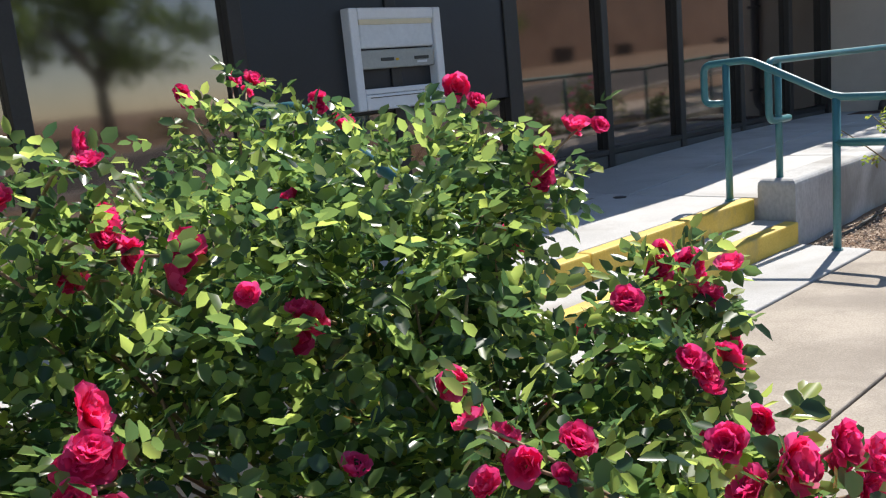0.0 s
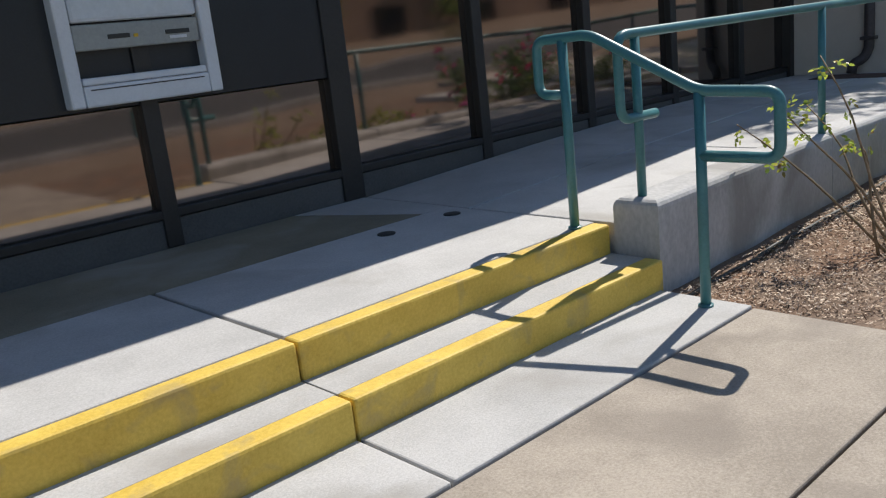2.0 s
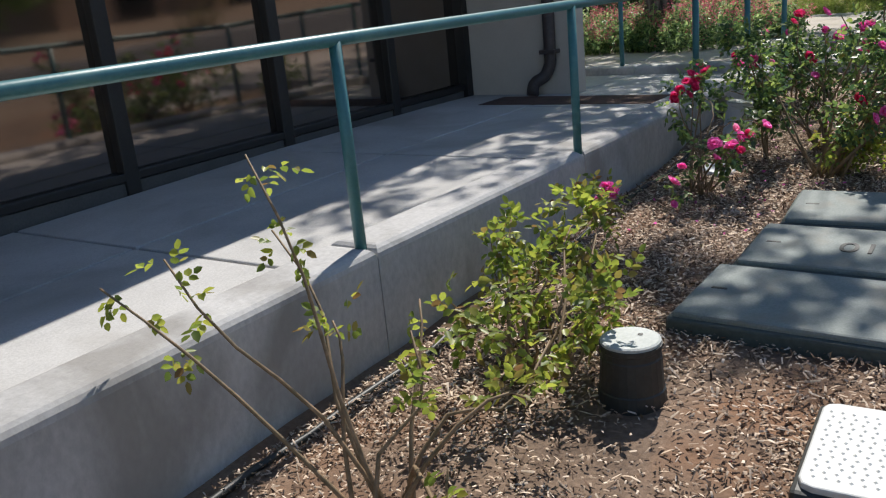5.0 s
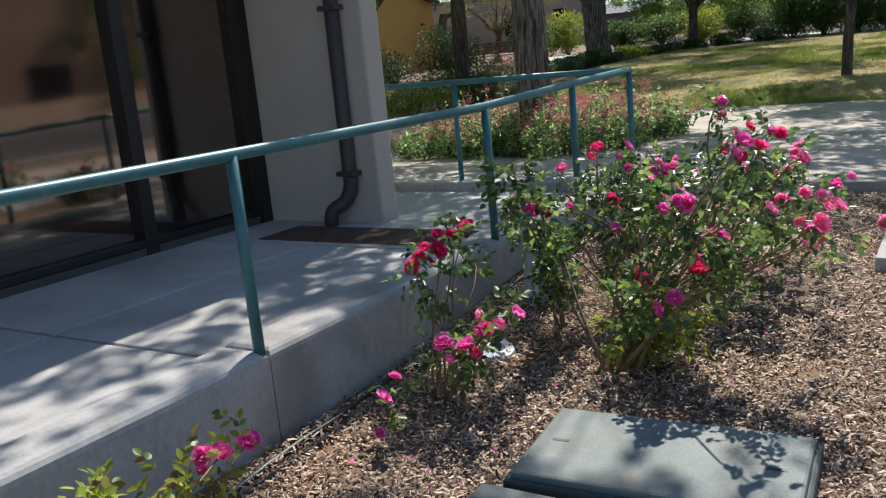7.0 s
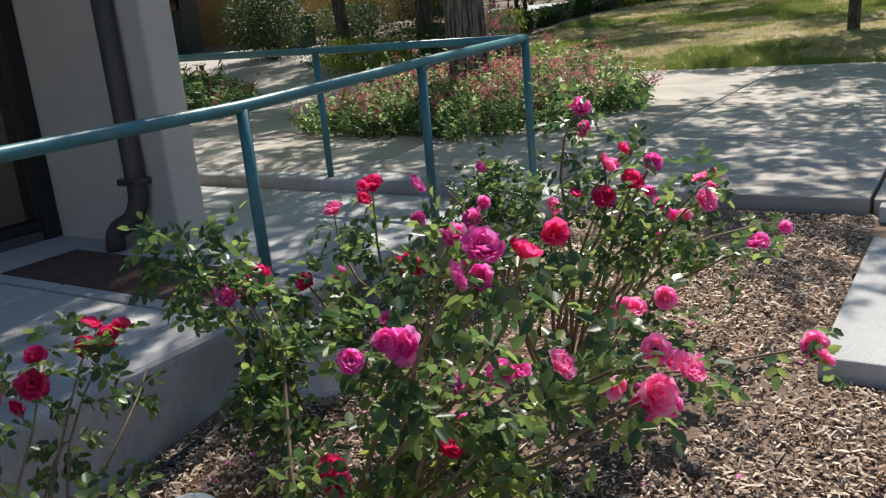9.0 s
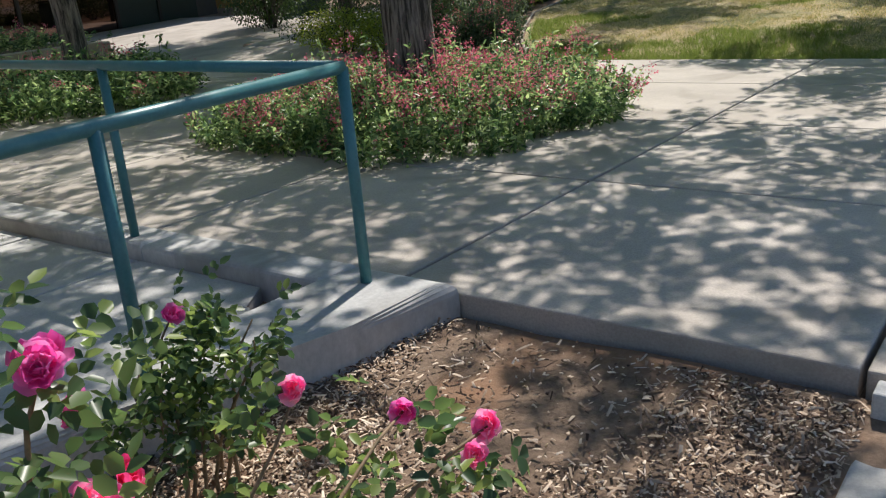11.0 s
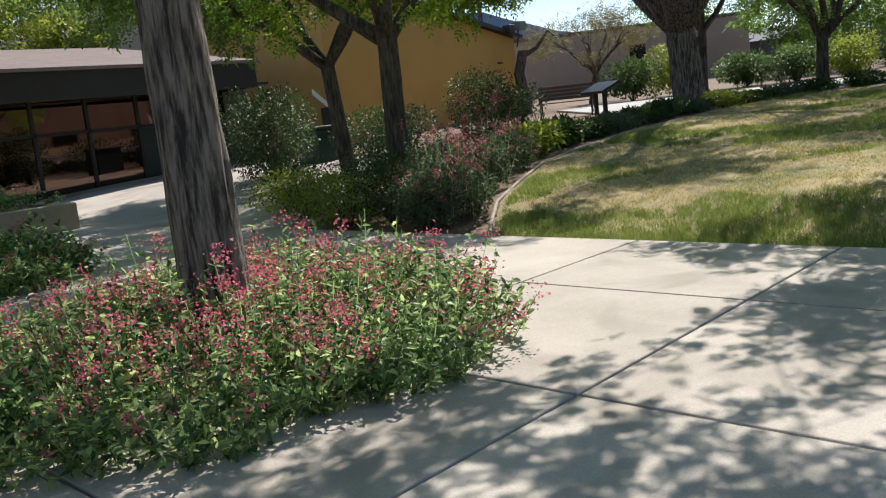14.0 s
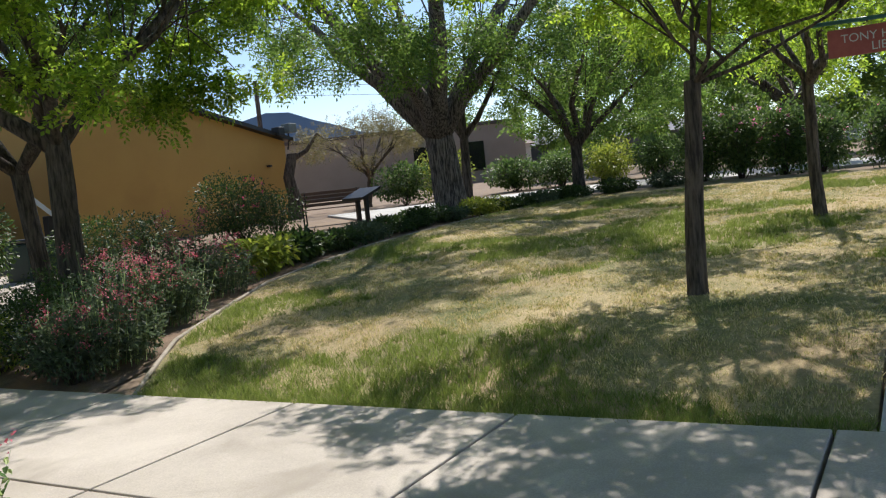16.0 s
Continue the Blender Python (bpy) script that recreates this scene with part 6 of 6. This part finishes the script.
    part("body", Shape().box(-0.8, -0.8, -0.3, 0.8, 0.8, 0.75, 0.03), surface("pale_blue_paint", (0.16, 0.34, 0.44), (0.22, 0.42, 0.52), 20, 2, 0.6, 0.05), t)
    part("roof", Shape().box(-0.9, -0.9, 0.75, 0.9, 0.9, 1.05, 0.12), surface("cream_roof", (0.55, 0.50, 0.38), (0.62, 0.57, 0.45), 20, 2, 0.7, 0.05), t)
    t = thing("banner", (79.1, 30.4, 2.0), "tall red feather banner on a pole", "banner")
    part("pole", Shape().tube([(0, -0.3, -0.3), (0, -0.3, 2.6)], 0.03, 8), BLACKM, t)
    part("cloth", Shape().box(-0.015, -0.27, 0.75, 0.015, 0.22, 2.5, 0.005), surface("red_cloth", (0.55, 0.03, 0.04), (0.62, 0.05, 0.06), 20, 2, 0.8, 0.05), t)
    t = thing("utility_pole", (49.7, 29.85, 1.6), "dark wooden utility pole", "pole")
    part("pole", Shape().tube([(0, 0, -0.5), (0, 0, 6.6)], [0.16, 0.11], 10), DARKBARK, t)
    t = thing("power_line", (49.7, 29.85, 7.6), "thin power lines strung from the pole", "cable")
    for k in (0, 0.55):
        part("wire", Shape().tube([(0, 0, k - 0.2), (14, -8, k - 0.5), (40, -24, k + 0.2)], 0.012, 4), BLACKP, t)
    t = thing("van", (62.0, 5.0, 1.95), "white van parked beyond the hedge", "van")
    t.rotation_euler = (0, 0, radians(80))
    body = [(-2.3, 0.35), (2.3, 0.35), (2.35, 0.9), (1.5, 1.05), (0.95, 1.75), (-2.2, 1.8)]
    s = Shape().add([(x, -0.9, z - 0.3) for x, z in body] + [(x, 0.9, z - 0.3) for x, z in body], [tuple(range(6)), tuple(range(6, 12))[::-1]] + [(i, i + 6, (i + 1) % 6 + 6, (i + 1) % 6) for i in range(6)])
    part("body", s, WHITEM, t)
    for sgn in (-1, 1):
        part("window", Shape().box(-1.9, sgn * 0.905 - 0.01, 0.8, 0.9, sgn * 0.905 + 0.01, 1.3), DARKGL, t)
        for x in (-1.4, 1.45):
            w = part("wheel", Shape().lathe([(0.2, -0.1), (0.32, -0.1), (0.32, 0.1), (0.2, 0.1)], n=18), BLACKP, t, loc=pose(x, sgn * 0.8, 0.0, 90))
            part("rim", Shape().lathe([(0.18, -0.105), (0.18, 0.105)], n=14), LIDM, w)
    # hills on the horizon; the haze of distance is painted in as pale blue
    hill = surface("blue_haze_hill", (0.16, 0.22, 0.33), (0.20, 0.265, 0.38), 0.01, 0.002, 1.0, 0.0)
    rng = np.random.default_rng(4)
    s, pts = Shape(), []
    for i in range(81):
        a = radians(-40 + 1.5 * i)
        h = lerp(math.degrees(a), (-40, 15, 27, 35, 40, 44, 52, 80), (60, 85, 120, 185, 262, 235, 200, 120)) + 12 * noise.noise(Vector((i * 0.4, 0, 0))) + 6 * noise.noise(Vector((i * 1.3, 5, 0)))
        pts.append((16 + 2500 * math.cos(a), 2500 * math.sin(a), h))
    s.add(pts + [(x * 0.985, y * 0.985, -60) for x, y, _ in pts], [(i, i + 1, i + 82, i + 81) for i in range(80)])
    tagged(part("mountain_ridge", s, hill), "mountain ridge on the horizon, distance haze put into its blue colour", "mountain", kind="structure")


def park_things():
    t = thing("info_panel", (34.2, 13.0, ground_z(34.2) + 0.0), "black slanted information panel on two legs", "sign")
    t.rotation_euler = (0, 0, radians(-25))
    top = Shape().add([(-0.28, -0.55, 0.62), (0.28, -0.55, 0.86), (0.28, 0.55, 0.86), (-0.28, 0.55, 0.62), (-0.28, -0.55, 0.69), (0.28, -0.55, 0.93), (0.28, 0.55, 0.93), (-0.28, 0.55, 0.69)],
                      [(3, 2, 1, 0), (4, 5, 6, 7), (0, 1, 5, 4), (1, 2, 6, 5), (2, 3, 7, 6), (3, 0, 4, 7)])
    part("panel", top, BLACKM, t)
    for y in (-0.22, 0.22):
        part("leg", Shape().box(-0.05, y - 0.05, -0.1, 0.05, y + 0.05, 0.76, 0.01), BLACKM, t)
    t = thing("park_bench", (35.0, 14.7, ground_z(35)), "brown slatted park bench with dark iron ends", "bench")
    t.rotation_euler = (0, 0, radians(-60))
    wood = surface("bench_wood", (0.11, 0.06, 0.04), (0.19, 0.11, 0.075), 30, 4, 0.6, 0.2, stretch=(0.2, 1, 1))
    for k in range(4):
        part("seat_slat", Shape().box(-0.85, 0.02 + 0.12 * k, 0.43, 0.85, 0.12 + 0.12 * k, 0.46, 0.006), wood, t)
    for k in range(4):
        part("back_slat", Shape().box(-0.85, 0.50 + 0.03 * k, 0.52 + 0.11 * k, 0.85, 0.53 + 0.03 * k, 0.61 + 0.11 * k, 0.006), wood, t)
    for x in (-0.75, 0.75):
        part("end_frame", Shape().tube(rounded([(x, 0.02, -0.02), (x, 0.02, 0.42), (x, 0.48, 0.42), (x, 0.62, 0.95)], 0.05), 0.022, 8), BLACKM, t)
        part("back_leg", Shape().tube([(x, 0.48, 0.42), (x, 0.55, -0.02)], 0.022, 8), BLACKM, t)
        part("arm", Shape().tube(rounded([(x, 0.04, 0.42), (x, 0.02, 0.64), (x, 0.52, 0.66)], 0.05), 0.02, 8), BLACKM, t)
    t = thing("tree_stump", (39.0, 19.3, 1.2), "dark crooked dead trunk in front of the ochre wall", "dead tree")
    s = Shape()
    trunk(s, [(0, 0, -0.2), (0.05, -0.03, 0.7), (-0.08, 0.02, 1.5), (0.12, -0.08, 2.3)], [0.30, 0.22, 0.19, 0.17], 7)
    part("trunk", s, DARKBARK, t, smooth=True)
    part("branch", Shape().tube([(0.1, -0.08, 2.1), (0.45, -0.45, 2.35), (0.7, -0.8, 2.9), (1.0, -0.9, 2.7)], [0.10, 0.08, 0.06, 0.03], 8), DARKBARK, t, smooth=True)
    t = thing("waste_bin", (27.0, 16.3, 0.62), "dark green waste bin beside the library door", "bin")
    part("body", Shape().box(-0.45, -0.4, 0, 0.45, 0.4, 0.95, 0.04), surface("dark_green_plastic", (0.012, 0.035, 0.032), (0.02, 0.05, 0.045), 30, 4, 0.5, 0.05), t)
    part("lid", Shape().box(-0.48, -0.43, 0.955, 0.48, 0.43, 1.03, 0.03), BLACKP, t)
    t = thing("leaning_board", (28.25, 17.3, 0.6), "white board leaning on a dark frame", "board")
    part("board", Shape().add([(-0.25, 0.35, 2.0), (0.22, -0.2, 1.25), (0.22, -0.2, 1.12), (-0.25, 0.35, 1.85), (-0.2, 0.42, 2.0), (0.27, -0.13, 1.25), (0.27, -0.13, 1.12), (-0.2, 0.42, 1.85)],
                              [(0, 1, 2, 3), (7, 6, 5, 4), (0, 4, 5, 1), (1, 5, 6, 2), (2, 6, 7, 3), (3, 7, 4, 0)]), WHITEM, t)
    part("frame", Shape().box(-0.1, 0.1, -0.05, 0.1, 0.3, 1.5, 0.02), BLACKM, t)
    # lawn edging
    pts = [(20.53, 5.80), (21.2, 6.30), (22.0, 6.86), (23.6, 7.72), (25.3, 8.56), (27.0, 8.95), (29, 9.26), (31.0, 9.2), (33, 9.1), (35.0, 8.6), (37, 8.06)]
    s = Shape().tube([(x, y, ground_z(x) + 0.004) for x, y in pts], 0.024, 8)
    tagged(part("lawn_edging", s, TANC, smooth=True), "thin concrete edging curving along the lawn", "edging", kind="structure")


def library_sign():
    t = thing("hanging_sign", (24.6, -0.35, ground_z(24.6)), "weathered red library sign with pale lettering hung from a post", "sign")
    part("post", Shape().tube([(0, 0, -0.3), (0, 0, 2.75)], 0.05, 12), TEAL, t, smooth=True)
    part("arm", Shape().tube([(-0.12, 1.28, 2.27), (0, 0, 2.25)], 0.02, 10), TEAL, t, smooth=True)
    red = surface("faded_red_board", (0.36, 0.085, 0.085), (0.44, 0.125, 0.12), 20, 3, 0.6, 0.05)
    part("board", Shape().box(-0.035, 0.06, 1.96, -0.01, 1.16, 2.21, 0.006), red, t)
    for i, (txt, z) in enumerate((("TONY HILLERMAN", 2.115), ("LIBRARY", 2.02))):
        cu = bpy.data.curves.new("lettering", "FONT")
        cu.body, cu.size, cu.extrude, cu.align_x, cu.align_y = txt, 0.105, 0.002, "CENTER", "CENTER"
        tmp = new("lettering_source", cu)
        me = bpy.data.meshes.new_from_object(tmp.evaluated_get(bpy.context.evaluated_depsgraph_get()))
        bpy.data.objects.remove(tmp)
        me.materials.clear()
        me.materials.append(WHITEM)
        part("lettering", me, None, t, "pale raised lettering", loc=pose(-0.037, 0.61, z, 90, 0, -90))


trees()
clumps()
grass()
library()
far_houses()
across_road()
park_things()
library_sign()
